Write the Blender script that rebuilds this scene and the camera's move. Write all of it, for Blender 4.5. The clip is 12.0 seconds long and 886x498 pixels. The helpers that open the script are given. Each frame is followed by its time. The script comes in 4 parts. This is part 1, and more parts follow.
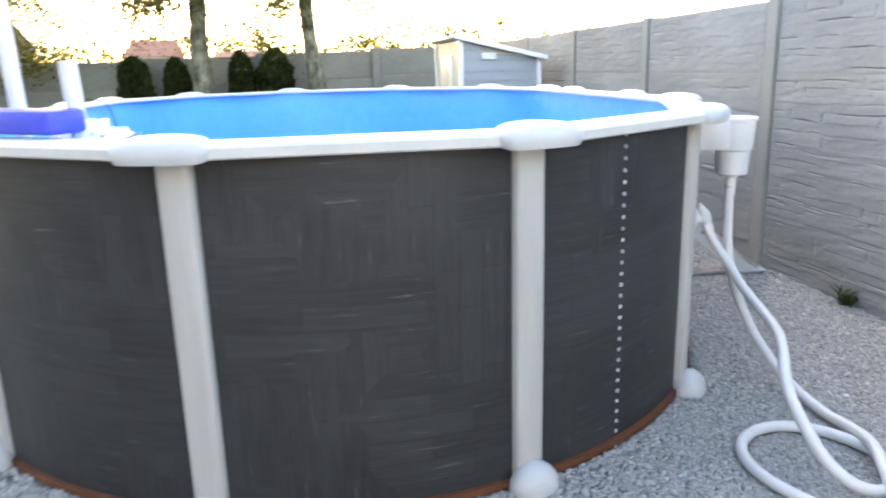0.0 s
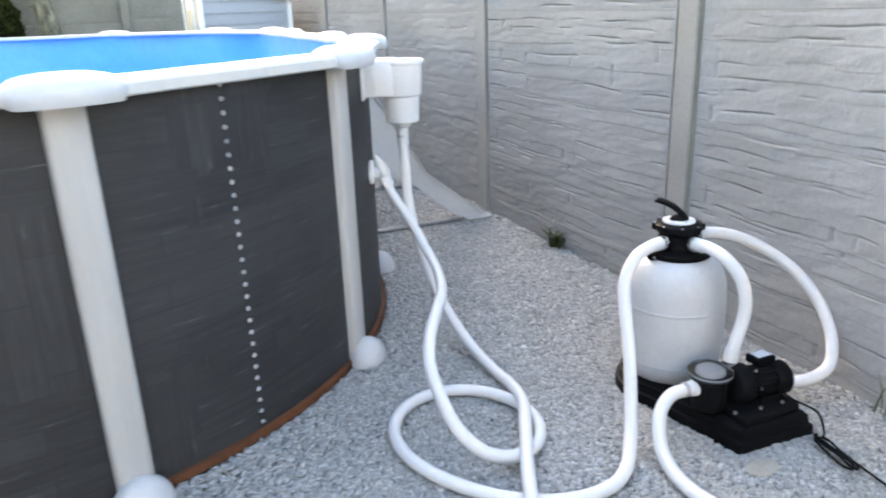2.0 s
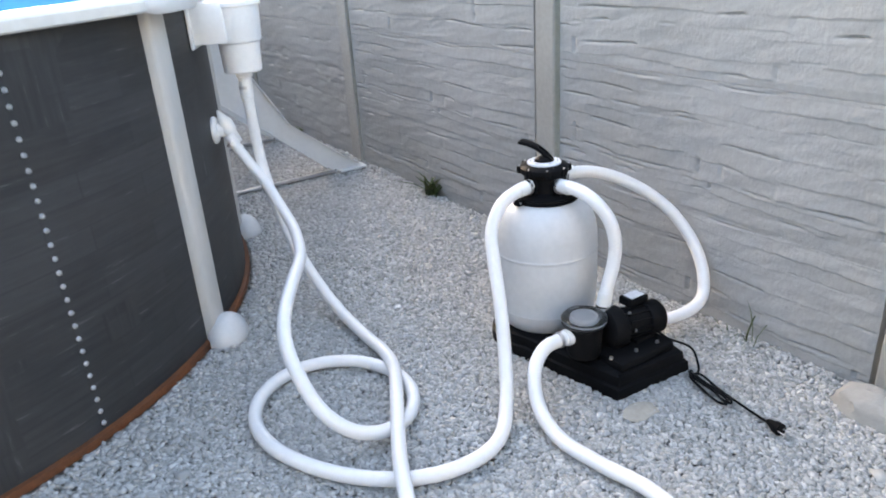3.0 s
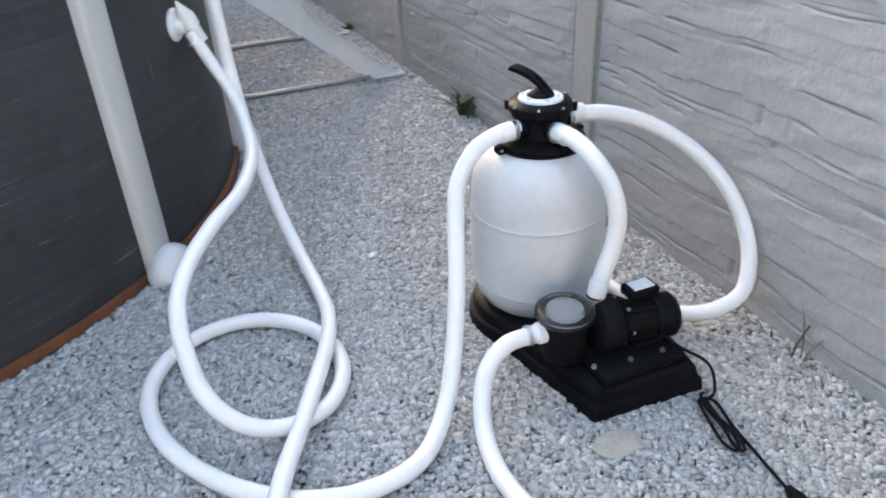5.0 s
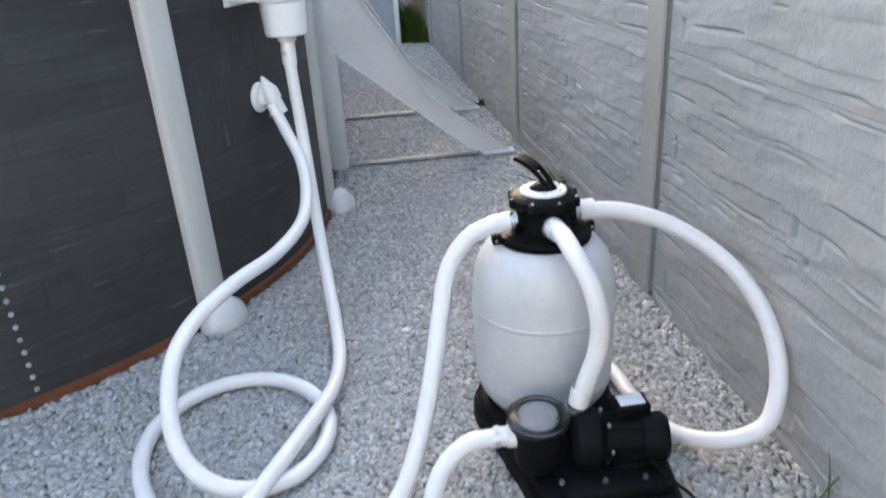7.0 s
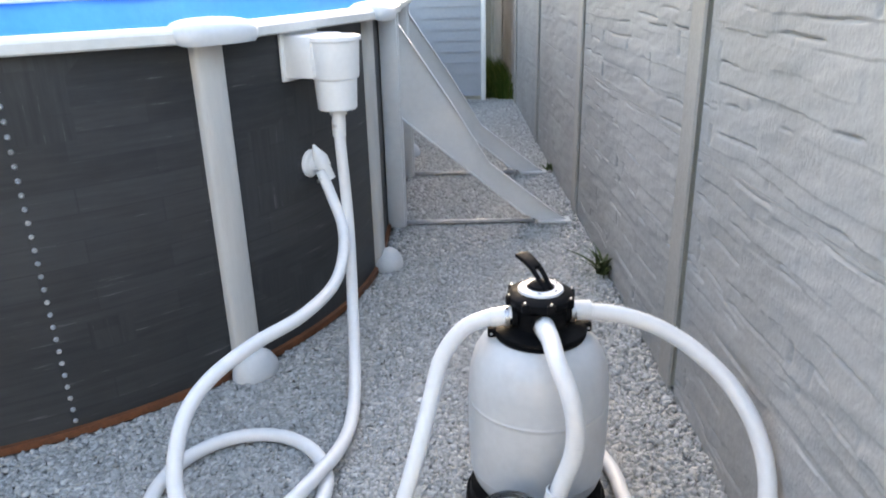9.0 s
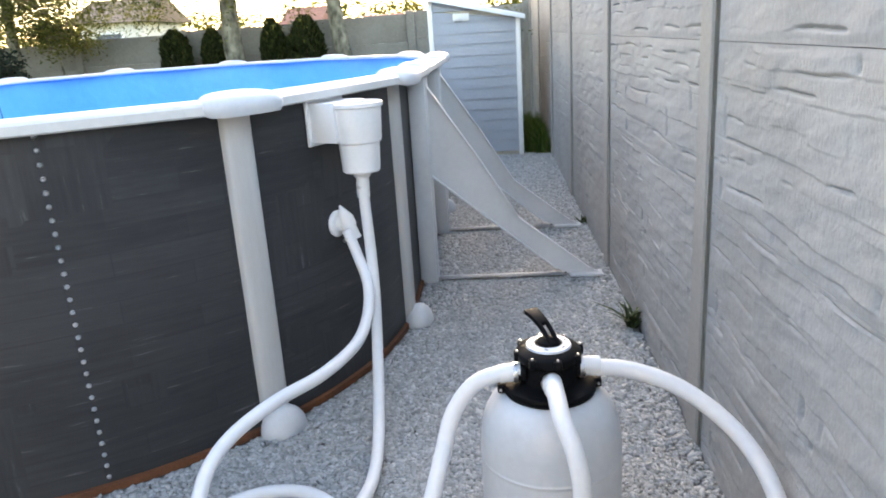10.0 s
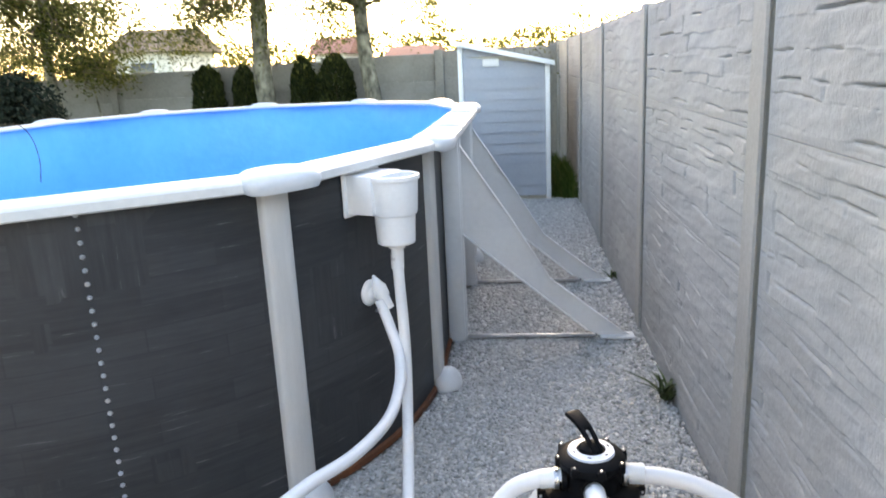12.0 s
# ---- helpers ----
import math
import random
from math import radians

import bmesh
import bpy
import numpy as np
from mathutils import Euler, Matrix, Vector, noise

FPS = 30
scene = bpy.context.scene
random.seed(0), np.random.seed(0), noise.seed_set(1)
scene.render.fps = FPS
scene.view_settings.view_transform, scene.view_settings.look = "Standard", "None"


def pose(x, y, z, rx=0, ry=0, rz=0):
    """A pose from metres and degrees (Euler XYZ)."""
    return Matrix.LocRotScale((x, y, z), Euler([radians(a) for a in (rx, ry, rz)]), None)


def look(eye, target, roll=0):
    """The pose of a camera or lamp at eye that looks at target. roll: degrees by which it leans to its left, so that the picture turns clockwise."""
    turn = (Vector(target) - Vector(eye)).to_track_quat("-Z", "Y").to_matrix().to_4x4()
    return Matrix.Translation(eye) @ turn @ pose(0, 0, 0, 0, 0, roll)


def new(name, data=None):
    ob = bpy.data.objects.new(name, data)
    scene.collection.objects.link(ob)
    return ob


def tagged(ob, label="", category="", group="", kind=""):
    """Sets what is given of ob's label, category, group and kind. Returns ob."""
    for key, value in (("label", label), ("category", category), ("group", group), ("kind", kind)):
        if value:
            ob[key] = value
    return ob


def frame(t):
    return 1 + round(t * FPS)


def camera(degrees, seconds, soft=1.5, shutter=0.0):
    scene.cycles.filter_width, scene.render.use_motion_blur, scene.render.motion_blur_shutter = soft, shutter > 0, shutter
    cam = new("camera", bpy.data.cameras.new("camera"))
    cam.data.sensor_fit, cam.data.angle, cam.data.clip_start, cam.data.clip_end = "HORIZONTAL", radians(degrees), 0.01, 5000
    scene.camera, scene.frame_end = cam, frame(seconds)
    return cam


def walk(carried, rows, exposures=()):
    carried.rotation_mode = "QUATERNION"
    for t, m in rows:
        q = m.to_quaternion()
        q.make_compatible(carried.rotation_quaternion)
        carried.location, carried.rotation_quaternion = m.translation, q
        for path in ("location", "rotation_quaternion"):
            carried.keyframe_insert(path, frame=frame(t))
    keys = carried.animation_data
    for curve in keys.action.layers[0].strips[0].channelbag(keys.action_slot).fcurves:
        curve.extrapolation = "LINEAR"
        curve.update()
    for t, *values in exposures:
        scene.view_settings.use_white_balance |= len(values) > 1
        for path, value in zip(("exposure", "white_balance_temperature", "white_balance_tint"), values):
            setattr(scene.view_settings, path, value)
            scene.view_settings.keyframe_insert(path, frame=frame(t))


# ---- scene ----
cam = camera(62.9, 12.0, soft=1.8, shutter=0.5)
PATH = [
    (0, (0.3, 0.435, 1.513), (0.613, 2.35, 1.027), -1.5),
    (0.5, (0.512, 0.55, 1.514), (0.932, 2.439, 1.011), -3.5),
    (1, (0.787, 0.549, 1.488), (1.26, 2.412, 0.937), -1.6),
    (1.5, (0.977, 0.519, 1.496), (1.635, 2.321, 0.929), -1.8),
    (2, (1.133, 0.591, 1.469), (1.877, 2.334, 0.83), -2.0),
    (2.5, (1.271, 0.664, 1.462), (2.169, 2.324, 0.8), -2.3),
    (3, (1.368, 0.721, 1.427), (2.321, 2.291, 0.635), -3.8),
    (3.2, (1.425, 0.753, 1.376), (2.335, 2.35, 0.587), -3.8),
    (5, (2.019, 1.013, 1.315), (2.656, 2.613, 0.298), -2.8),
    (5.5, (2.113, 0.943, 1.269), (2.532, 2.621, 0.265), -3.7),
    (6, (2.23, 0.845, 1.3), (2.479, 2.559, 0.299), -3.6),
    (6.5, (2.357, 0.84, 1.305), (2.606, 2.575, 0.342), -3.5),
    (7, (2.494, 0.925, 1.32), (2.701, 2.734, 0.492), -3.6),
    (7.5, (2.591, 0.951, 1.364), (2.727, 2.781, 0.568), -4.9),
    (9.3, (2.799, 0.866, 1.474), (2.747, 2.753, 0.814), -1.6),
    (9.5, (2.842, 0.856, 1.482), (2.745, 2.759, 0.875), -3.0),
    (10, (2.84, 0.843, 1.485), (2.678, 2.753, 0.913), -3.7),
    (10.5, (2.844, 0.855, 1.487), (2.629, 2.77, 0.952), -2.7),
    (11, (2.849, 0.852, 1.534), (2.631, 2.771, 1.015), -3.2),
    (11.5, (2.831, 0.869, 1.599), (2.58, 2.808, 1.177), -2.6),
    (12, (2.787, 0.921, 1.656), (2.571, 2.846, 1.161), -2.8),
]
walk(cam, [(t, look(eye, target, roll)) for t, eye, target, roll in PATH],
     exposures=[(0.0, 3.0, 8450, 13), (1.0, 3.1, 8450, 13), (2.5, 3.08, 8450, 13), (5.0, 3.03, 8450, 13), (9.5, 2.98, 8450, 13), (12.0, 2.95, 8450, 13)])

# ---- world, sun ----
world = bpy.data.worlds.new("evening_sky")
scene.world = world
world.use_nodes = True
wn = world.node_tree.nodes
wl = world.node_tree.links
sky = wn.new("ShaderNodeTexSky")
sky.sky_type = "NISHITA"
sky.sun_disc = False
SUN_EL, SUN_AZ = 24.0, -6.0          # degrees; azimuth from +y towards +x
sky.sun_elevation = radians(SUN_EL)
sky.sun_rotation = radians(SUN_AZ)
sky.air_density, sky.dust_density, sky.ozone_density = 1.0, 1.2, 1.0
bg = wn["Background"]
bg.inputs["Strength"].default_value = 0.15
wl.new(sky.outputs[0], bg.inputs["Color"])

sun = new("sun", bpy.data.lights.new("sun", "SUN"))
sun.data.energy = 0.10
sun.data.angle = radians(60)
sun.data.color = (1.0, 0.92, 0.82)
sx, sy = math.sin(radians(SUN_AZ)), math.cos(radians(SUN_AZ))
sun.matrix_world = look((sx * 40, sy * 40, 40 * math.tan(radians(SUN_EL))), (0, 0, 0))

# ---- materials ----
def material(name, dark, light, rough=0.6, metal=0.0, coarse=3.0, fine=60.0, bump=0.2, bump_scale=None,
             depth=0.004, per_piece=0.0, spec=0.5, stretch=(1, 1, 1), coords="Object", rough_var=0.1):
    """A procedural surface: colour between dark and light by a coarse and a fine noise, with relief by a third."""
    m = bpy.data.materials.new(name)
    m.use_nodes = True
    n, l = m.node_tree.nodes, m.node_tree.links
    b = n["Principled BSDF"]
    tc, mp = n.new("ShaderNodeTexCoord"), n.new("ShaderNodeMapping")
    mp.inputs["Scale"].default_value = stretch
    l.new(tc.outputs[coords], mp.inputs["Vector"])
    def noise_tex(scale, detail=4.0):
        t = n.new("ShaderNodeTexNoise")
        t.inputs["Scale"].default_value, t.inputs["Detail"].default_value = scale, detail
        l.new(mp.outputs[0], t.inputs["Vector"])
        return t.outputs["Fac"]
    a, f = noise_tex(coarse), noise_tex(fine)
    mix = n.new("ShaderNodeMath"); mix.operation = "MULTIPLY_ADD"
    l.new(a, mix.inputs[0]); mix.inputs[1].default_value = 0.65
    mul = n.new("ShaderNodeMath"); mul.operation = "MULTIPLY"; mul.inputs[1].default_value = 0.35
    l.new(f, mul.inputs[0]); l.new(mul.outputs[0], mix.inputs[2])
    ramp = n.new("ShaderNodeValToRGB")
    ramp.color_ramp.elements[0].position, ramp.color_ramp.elements[1].position = 0.33, 0.67
    ramp.color_ramp.elements[0].color = (*dark, 1)
    ramp.color_ramp.elements[1].color = (*light, 1)
    l.new(mix.outputs[0], ramp.inputs[0])
    col = ramp.outputs[0]
    if per_piece:
        oi, mr, hsv = n.new("ShaderNodeObjectInfo"), n.new("ShaderNodeMapRange"), n.new("ShaderNodeHueSaturation")
        mr.inputs["To Min"].default_value, mr.inputs["To Max"].default_value = 1 - per_piece, 1 + per_piece
        l.new(oi.outputs["Random"], mr.inputs["Value"]); l.new(mr.outputs[0], hsv.inputs["Value"])
        l.new(col, hsv.inputs["Color"]); col = hsv.outputs[0]
    l.new(col, b.inputs["Base Color"])
    rr = n.new("ShaderNodeMapRange")
    rr.inputs["To Min"].default_value, rr.inputs["To Max"].default_value = max(rough - rough_var, 0.03), min(rough + rough_var, 1)
    l.new(a, rr.inputs["Value"]); l.new(rr.outputs[0], b.inputs["Roughness"])
    b.inputs["Metallic"].default_value = metal
    b.inputs["Specular IOR Level"].default_value = spec
    if bump:
        bp = n.new("ShaderNodeBump")
        bp.inputs["Strength"].default_value, bp.inputs["Distance"].default_value = bump, depth
        l.new(noise_tex(bump_scale or fine * 1.5, 5.0), bp.inputs["Height"])
        l.new(bp.outputs[0], b.inputs["Normal"])
    return m


def island_material(name, stops, rough=0.8, spec=0.3, translucent=0.0):
    """One colour for each loose piece of a joined mesh, from a ramp of colours."""
    m = bpy.data.materials.new(name)
    m.use_nodes = True
    n, l = m.node_tree.nodes, m.node_tree.links
    b = n["Principled BSDF"]
    g, ramp = n.new("ShaderNodeNewGeometry"), n.new("ShaderNodeValToRGB")
    els = ramp.color_ramp.elements
    while len(els) < len(stops):
        els.new(0.5)
    for e, (p, c) in zip(els, stops):
        e.position, e.color = p, (*c, 1)
    l.new(g.outputs["Random Per Island"], ramp.inputs[0])
    l.new(ramp.outputs[0], b.inputs["Base Color"])
    b.inputs["Roughness"].default_value, b.inputs["Specular IOR Level"].default_value = rough, spec
    if translucent:
        tr, mx = n.new("ShaderNodeBsdfTranslucent"), n.new("ShaderNodeMixShader")
        mx.inputs[0].default_value = translucent
        l.new(ramp.outputs[0], tr.inputs["Color"])
        l.new(b.outputs[0], mx.inputs[1]); l.new(tr.outputs[0], mx.inputs[2])
        l.new(mx.outputs[0], n["Material Output"].inputs["Surface"])
    return m


def slate_print():
    """Dark grey printed steel: patches of horizontal and upright planks with fine pale grain. UV in metres."""
    m = bpy.data.materials.new("printed_wall")
    m.use_nodes = True
    n, l = m.node_tree.nodes, m.node_tree.links
    b = n["Principled BSDF"]
    tc = n.new("ShaderNodeTexCoord")
    def brick(scale, rot, bw, rh):
        mp = n.new("ShaderNodeMapping"); mp.inputs["Rotation"].default_value[2] = radians(rot)
        mp.inputs["Scale"].default_value = (scale, scale, scale)
        l.new(tc.outputs["UV"], mp.inputs["Vector"])
        t = n.new("ShaderNodeTexBrick")
        t.offset, t.squash, t.inputs["Scale"].default_value = 0.37, 1.0, 1.0
        t.inputs["Brick Width"].default_value, t.inputs["Row Height"].default_value = bw, rh
        t.inputs["Mortar Size"].default_value, t.inputs["Mortar Smooth"].default_value = 0.004, 0.7
        t.inputs["Color1"].default_value, t.inputs["Color2"].default_value = (0, 0, 0, 1), (1, 1, 1, 1)
        t.inputs["Mortar"].default_value = (0.5, 0.5, 0.5, 1)
        l.new(mp.outputs[0], t.inputs["Vector"])
        return t
    def streak(sx_, sy_, scale):
        mp = n.new("ShaderNodeMapping"); mp.inputs["Scale"].default_value = (sx_, sy_, 1)
        l.new(tc.outputs["UV"], mp.inputs["Vector"])
        t = n.new("ShaderNodeTexNoise"); t.inputs["Scale"].default_value, t.inputs["Detail"].default_value = scale, 6
        t.inputs["Roughness"].default_value = 0.65
        l.new(mp.outputs[0], t.inputs["Vector"])
        return t.outputs["Fac"]
    def mixc(fac, a, c, kind="MIX"):
        x = n.new("ShaderNodeMix"); x.data_type, x.blend_type = "RGBA", kind
        if isinstance(fac, float): x.inputs[0].default_value = fac
        else: l.new(fac, x.inputs[0])
        l.new(a, x.inputs[6]); l.new(c, x.inputs[7])
        return x.outputs[2]
    hor, ver = streak(1.2, 16, 3.0), streak(16, 1.2, 3.0)
    bh, bv = brick(1.0, 0, 0.42, 0.085), brick(1.0, 90, 0.36, 0.085)
    ch = n.new("ShaderNodeTexVoronoi"); ch.feature, ch.distance = "F1", "CHEBYCHEV"
    ch.inputs["Scale"].default_value = 3.4
    l.new(tc.outputs["UV"], ch.inputs["Vector"])
    sel = n.new("ShaderNodeSeparateColor"); l.new(ch.outputs["Color"], sel.inputs[0])
    st = n.new("ShaderNodeMath"); st.operation = "GREATER_THAN"; st.inputs[1].default_value = 0.64
    l.new(sel.outputs[0], st.inputs[0])
    grain = mixc(st.outputs[0], hor, ver)
    plank = mixc(st.outputs[0], bh.outputs["Color"], bv.outputs["Color"])
    seam = mixc(st.outputs[0], bh.outputs["Fac"], bv.outputs["Fac"])
    base = mixc(0.22, grain, plank)
    cloud = streak(1, 1, 2.2)
    base = mixc(0.42, base, cloud)
    ramp = n.new("ShaderNodeValToRGB")
    e = ramp.color_ramp.elements
    e[0].position, e[0].color = 0.25, (0.0172, 0.0181, 0.0199, 1)
    e[1].position, e[1].color = 0.75, (0.057, 0.059, 0.062, 1)
    l.new(base, ramp.inputs[0])
    # thin pale scratches along the grain
    thin = n.new("ShaderNodeMapRange")
    thin.inputs["From Min"].default_value, thin.inputs["From Max"].default_value = 0.635, 0.71
    l.new(grain, thin.inputs["Value"])
    th = n.new("ShaderNodeMath"); th.operation = "MULTIPLY"; th.inputs[1].default_value = 0.42
    l.new(thin.outputs[0], th.inputs[0])
    pale = n.new("ShaderNodeRGB"); pale.outputs[0].default_value = (0.22, 0.22, 0.22, 1)
    col = mixc(th.outputs[0], ramp.outputs[0], pale.outputs[0])
    dk = n.new("ShaderNodeRGB"); dk.outputs[0].default_value = (0.02, 0.021, 0.024, 1)
    sm = n.new("ShaderNodeMath"); sm.operation = "MULTIPLY"; sm.inputs[1].default_value = 0.3
    sp = n.new("ShaderNodeSeparateColor"); l.new(seam, sp.inputs[0])
    l.new(sp.outputs[0], sm.inputs[0])
    col = mixc(sm.outputs[0], col, dk.outputs[0])
    l.new(col, b.inputs["Base Color"])
    b.inputs["Roughness"].default_value, b.inputs["Specular IOR Level"].default_value = 0.5, 0.28
    bp = n.new("ShaderNodeBump"); bp.inputs["Strength"].default_value, bp.inputs["Distance"].default_value = 0.25, 0.002
    l.new(base, bp.inputs["Height"]); l.new(bp.outputs[0], b.inputs["Normal"])
    return m


M_WALL = slate_print()
M_RESIN = material("warm_white_resin", (0.53, 0.525, 0.505), (0.64, 0.635, 0.615), 0.45, coarse=2.5, fine=40, bump=0.15, depth=0.001)
M_CAP = material("grey_white_plastic", (0.52, 0.535, 0.55), (0.60, 0.615, 0.63), 0.42, coarse=5, fine=70, bump=0.12, depth=0.001)
M_POST = material("cream_painted_steel", (0.425, 0.42, 0.405), (0.51, 0.505, 0.49), 0.45, coarse=3, fine=50, bump=0.1, depth=0.001, stretch=(8, 8, 0.6))
M_STRUT = material("light_grey_sheet_metal", (0.56, 0.57, 0.58), (0.66, 0.67, 0.68), 0.42, coarse=2, fine=30, bump=0.08, depth=0.001)
M_STRAP = material("galvanised_channel", (0.45, 0.46, 0.47), (0.70, 0.71, 0.72), 0.3, metal=0.7, coarse=6, fine=60, bump=0.1, depth=0.001)
M_RUST = material("rust_brown_rail", (0.085, 0.030, 0.013), (0.20, 0.068, 0.026), 0.7, coarse=8, fine=90, bump=0.4, depth=0.002)
M_LINER = material("blue_vinyl_liner", (0.055, 0.38, 0.76), (0.085, 0.46, 0.87), 0.38, coarse=1.6, fine=12, bump=0.5, bump_scale=2.6, depth=0.05)
M_BOLT = material("zinc_bolt", (0.60, 0.60, 0.60), (0.80, 0.80, 0.80), 0.3, metal=0.6, bump=0.0)
M_HOSE = material("white_ribbed_hose", (0.69, 0.69, 0.695), (0.78, 0.78, 0.785), 0.42, coarse=4, fine=50, bump=0.1, depth=0.001)
M_WHITE = material("white_abs_plastic", (0.68, 0.685, 0.685), (0.76, 0.765, 0.765), 0.4, coarse=4, fine=60, bump=0.08, depth=0.001)
M_TANK = material("milky_polyethylene", (0.50, 0.515, 0.53), (0.60, 0.615, 0.63), 0.36, coarse=3, fine=45, bump=0.15, depth=0.002)
M_BLACK = material("black_plastic", (0.004, 0.004, 0.0046), (0.009, 0.0092, 0.0102), 0.42, coarse=5, fine=90, bump=0.2, depth=0.001, spec=0.05)
M_GREYRING = material("pale_grey_dial", (0.55, 0.57, 0.62), (0.70, 0.72, 0.77), 0.4, coarse=40, fine=160, bump=0.0)
M_CLAMP = material("steel_clamp", (0.45, 0.45, 0.46), (0.7, 0.7, 0.7), 0.3, metal=0.9, coarse=20, bump=0.0)
M_CONCRETE = material("cast_concrete_panel", (0.265, 0.269, 0.270), (0.350, 0.355, 0.356), 0.88, coarse=1.7, fine=35, bump=0.55, bump_scale=70, depth=0.004, per_piece=0.05, spec=0.2)
M_CPOST = material("cast_concrete_post", (0.272, 0.267, 0.255), (0.355, 0.349, 0.335), 0.9, coarse=2.0, fine=45, bump=0.5, bump_scale=90, depth=0.003, per_piece=0.05, spec=0.2)
M_OLDCON = material("weathered_concrete", (0.20, 0.19, 0.17), (0.30, 0.285, 0.26), 0.92, coarse=1.2, fine=25, bump=0.5, depth=0.004, per_piece=0.06, spec=0.2)
# stone fines, darker than the loose stones: shade of the gaps in the colour
M_GRAVELBED = material("shade_darkened_stone_bed", (0.15, 0.15, 0.147), (0.31, 0.309, 0.302), 0.9, coarse=48, fine=110, bump=1.0, bump_scale=55, depth=0.03, spec=0.2)
M_STONE = island_material("crushed_stone", [(0.0, (0.29, 0.292, 0.285)), (0.3, (0.37, 0.370, 0.36)), (0.8, (0.45, 0.45, 0.438)), (1.0, (0.56, 0.56, 0.55))], 0.85)
M_GRASSBED = material("turf", (0.02, 0.035, 0.010), (0.055, 0.085, 0.022), 0.95, coarse=2, fine=40, bump=0.8, depth=0.02, spec=0.1)
M_GRASS = island_material("grass_blades", [(0.0, (0.03, 0.06, 0.012)), (0.6, (0.06, 0.11, 0.02)), (1.0, (0.13, 0.15, 0.04))], 0.8, 0.2, 0.3)
M_WEED = material("dull_green_leaf", (0.028, 0.045, 0.012), (0.075, 0.105, 0.03), 0.7, coarse=30, fine=90, bump=0.1, per_piece=0.3)
M_SHED = material("blue_grey_siding", (0.29, 0.315, 0.35), (0.345, 0.37, 0.405), 0.5, coarse=2, fine=30, bump=0.12, depth=0.002, per_piece=0.03)
M_SHEDWHITE = material("white_trim", (0.72, 0.72, 0.70), (0.82, 0.82, 0.80), 0.45, coarse=3, fine=40, bump=0.1, depth=0.001)
M_SHEDSIDE = material("cream_siding", (0.50, 0.47, 0.38), (0.60, 0.57, 0.47), 0.55, coarse=3, fine=40, bump=0.1, depth=0.001)
M_BARK = material("birch_bark", (0.018, 0.016, 0.011), (0.32, 0.30, 0.23), 0.9, coarse=5.5, fine=11, bump=0.9, bump_scale=25, depth=0.02, stretch=(1, 1, 0.6), spec=0.2)
M_TWIG = material("brown_twig", (0.05, 0.035, 0.02), (0.12, 0.09, 0.05), 0.9, coarse=8, bump=0.3)
M_LEAF = island_material("birch_leaves", [(0.0, (0.03, 0.042, 0.010)), (0.5, (0.075, 0.085, 0.02)), (1.0, (0.18, 0.17, 0.045))], 0.7, 0.2, 0.48)
M_THUJA = island_material("thuja_scales", [(0.0, (0.010, 0.015, 0.004)), (0.6, (0.022, 0.031, 0.008)), (1.0, (0.055, 0.062, 0.016))], 0.8, 0.2, 0.2)
M_SPRUCE = island_material("spruce_needles", [(0.0, (0.008, 0.014, 0.009)), (0.6, (0.020, 0.028, 0.019)), (1.0, (0.045, 0.052, 0.036))], 0.8, 0.2, 0.15)
M_WOOD = island_material("distant_leaves", [(0.0, (0.05, 0.06, 0.015)), (0.6, (0.10, 0.11, 0.03)), (1.0, (0.24, 0.18, 0.05))], 0.8, 0.2, 0.5)
M_RENDER = material("white_house_render", (0.66, 0.62, 0.55), (0.78, 0.74, 0.67), 0.9, coarse=0.5, fine=8, bump=0.2)
# dark, so that the added west wall bounces little light
M_TAUPE = material("taupe_blocker_render", (0.17, 0.155, 0.14), (0.22, 0.20, 0.18), 0.9, coarse=0.5, fine=8, bump=0.2)
M_ROOFRED = material("red_roof_tiles", (0.20, 0.075, 0.05), (0.32, 0.13, 0.09), 0.8, coarse=1, fine=9, bump=0.5)
M_ROOFBROWN = material("brown_roof_tiles", (0.11, 0.075, 0.05), (0.18, 0.125, 0.085), 0.8, coarse=1, fine=9, bump=0.5)
M_GLASS = material("dark_window_pane", (0.02, 0.022, 0.025), (0.04, 0.045, 0.05), 0.08, coarse=1, bump=0.0)
M_BLUEVINYL = material("royal_blue_plastic", (0.035, 0.055, 0.50), (0.06, 0.09, 0.64), 0.45, coarse=4, bump=0.1, depth=0.002)
M_CLAY = material("pale_sand", (0.33, 0.305, 0.262), (0.42, 0.39, 0.34), 0.95, coarse=20, fine=90, bump=0.6, depth=0.004)
M_CLEAR = bpy.data.materials.new("clear_strainer_lid")
M_CLEAR.use_nodes = True
M_CLEAR.node_tree.nodes["Principled BSDF"].inputs["Base Color"].default_value = (0.94, 0.95, 0.97, 1)
M_CLEAR.node_tree.nodes["Principled BSDF"].inputs["Transmission Weight"].default_value = 1.0
M_CLEAR.node_tree.nodes["Principled BSDF"].inputs["Roughness"].default_value = 0.03
M_FILM = material("milky_plastic_film", (0.62, 0.68, 0.76), (0.80, 0.83, 0.87), 0.25, coarse=8, fine=40, bump=0.4, bump_scale=30, depth=0.01)

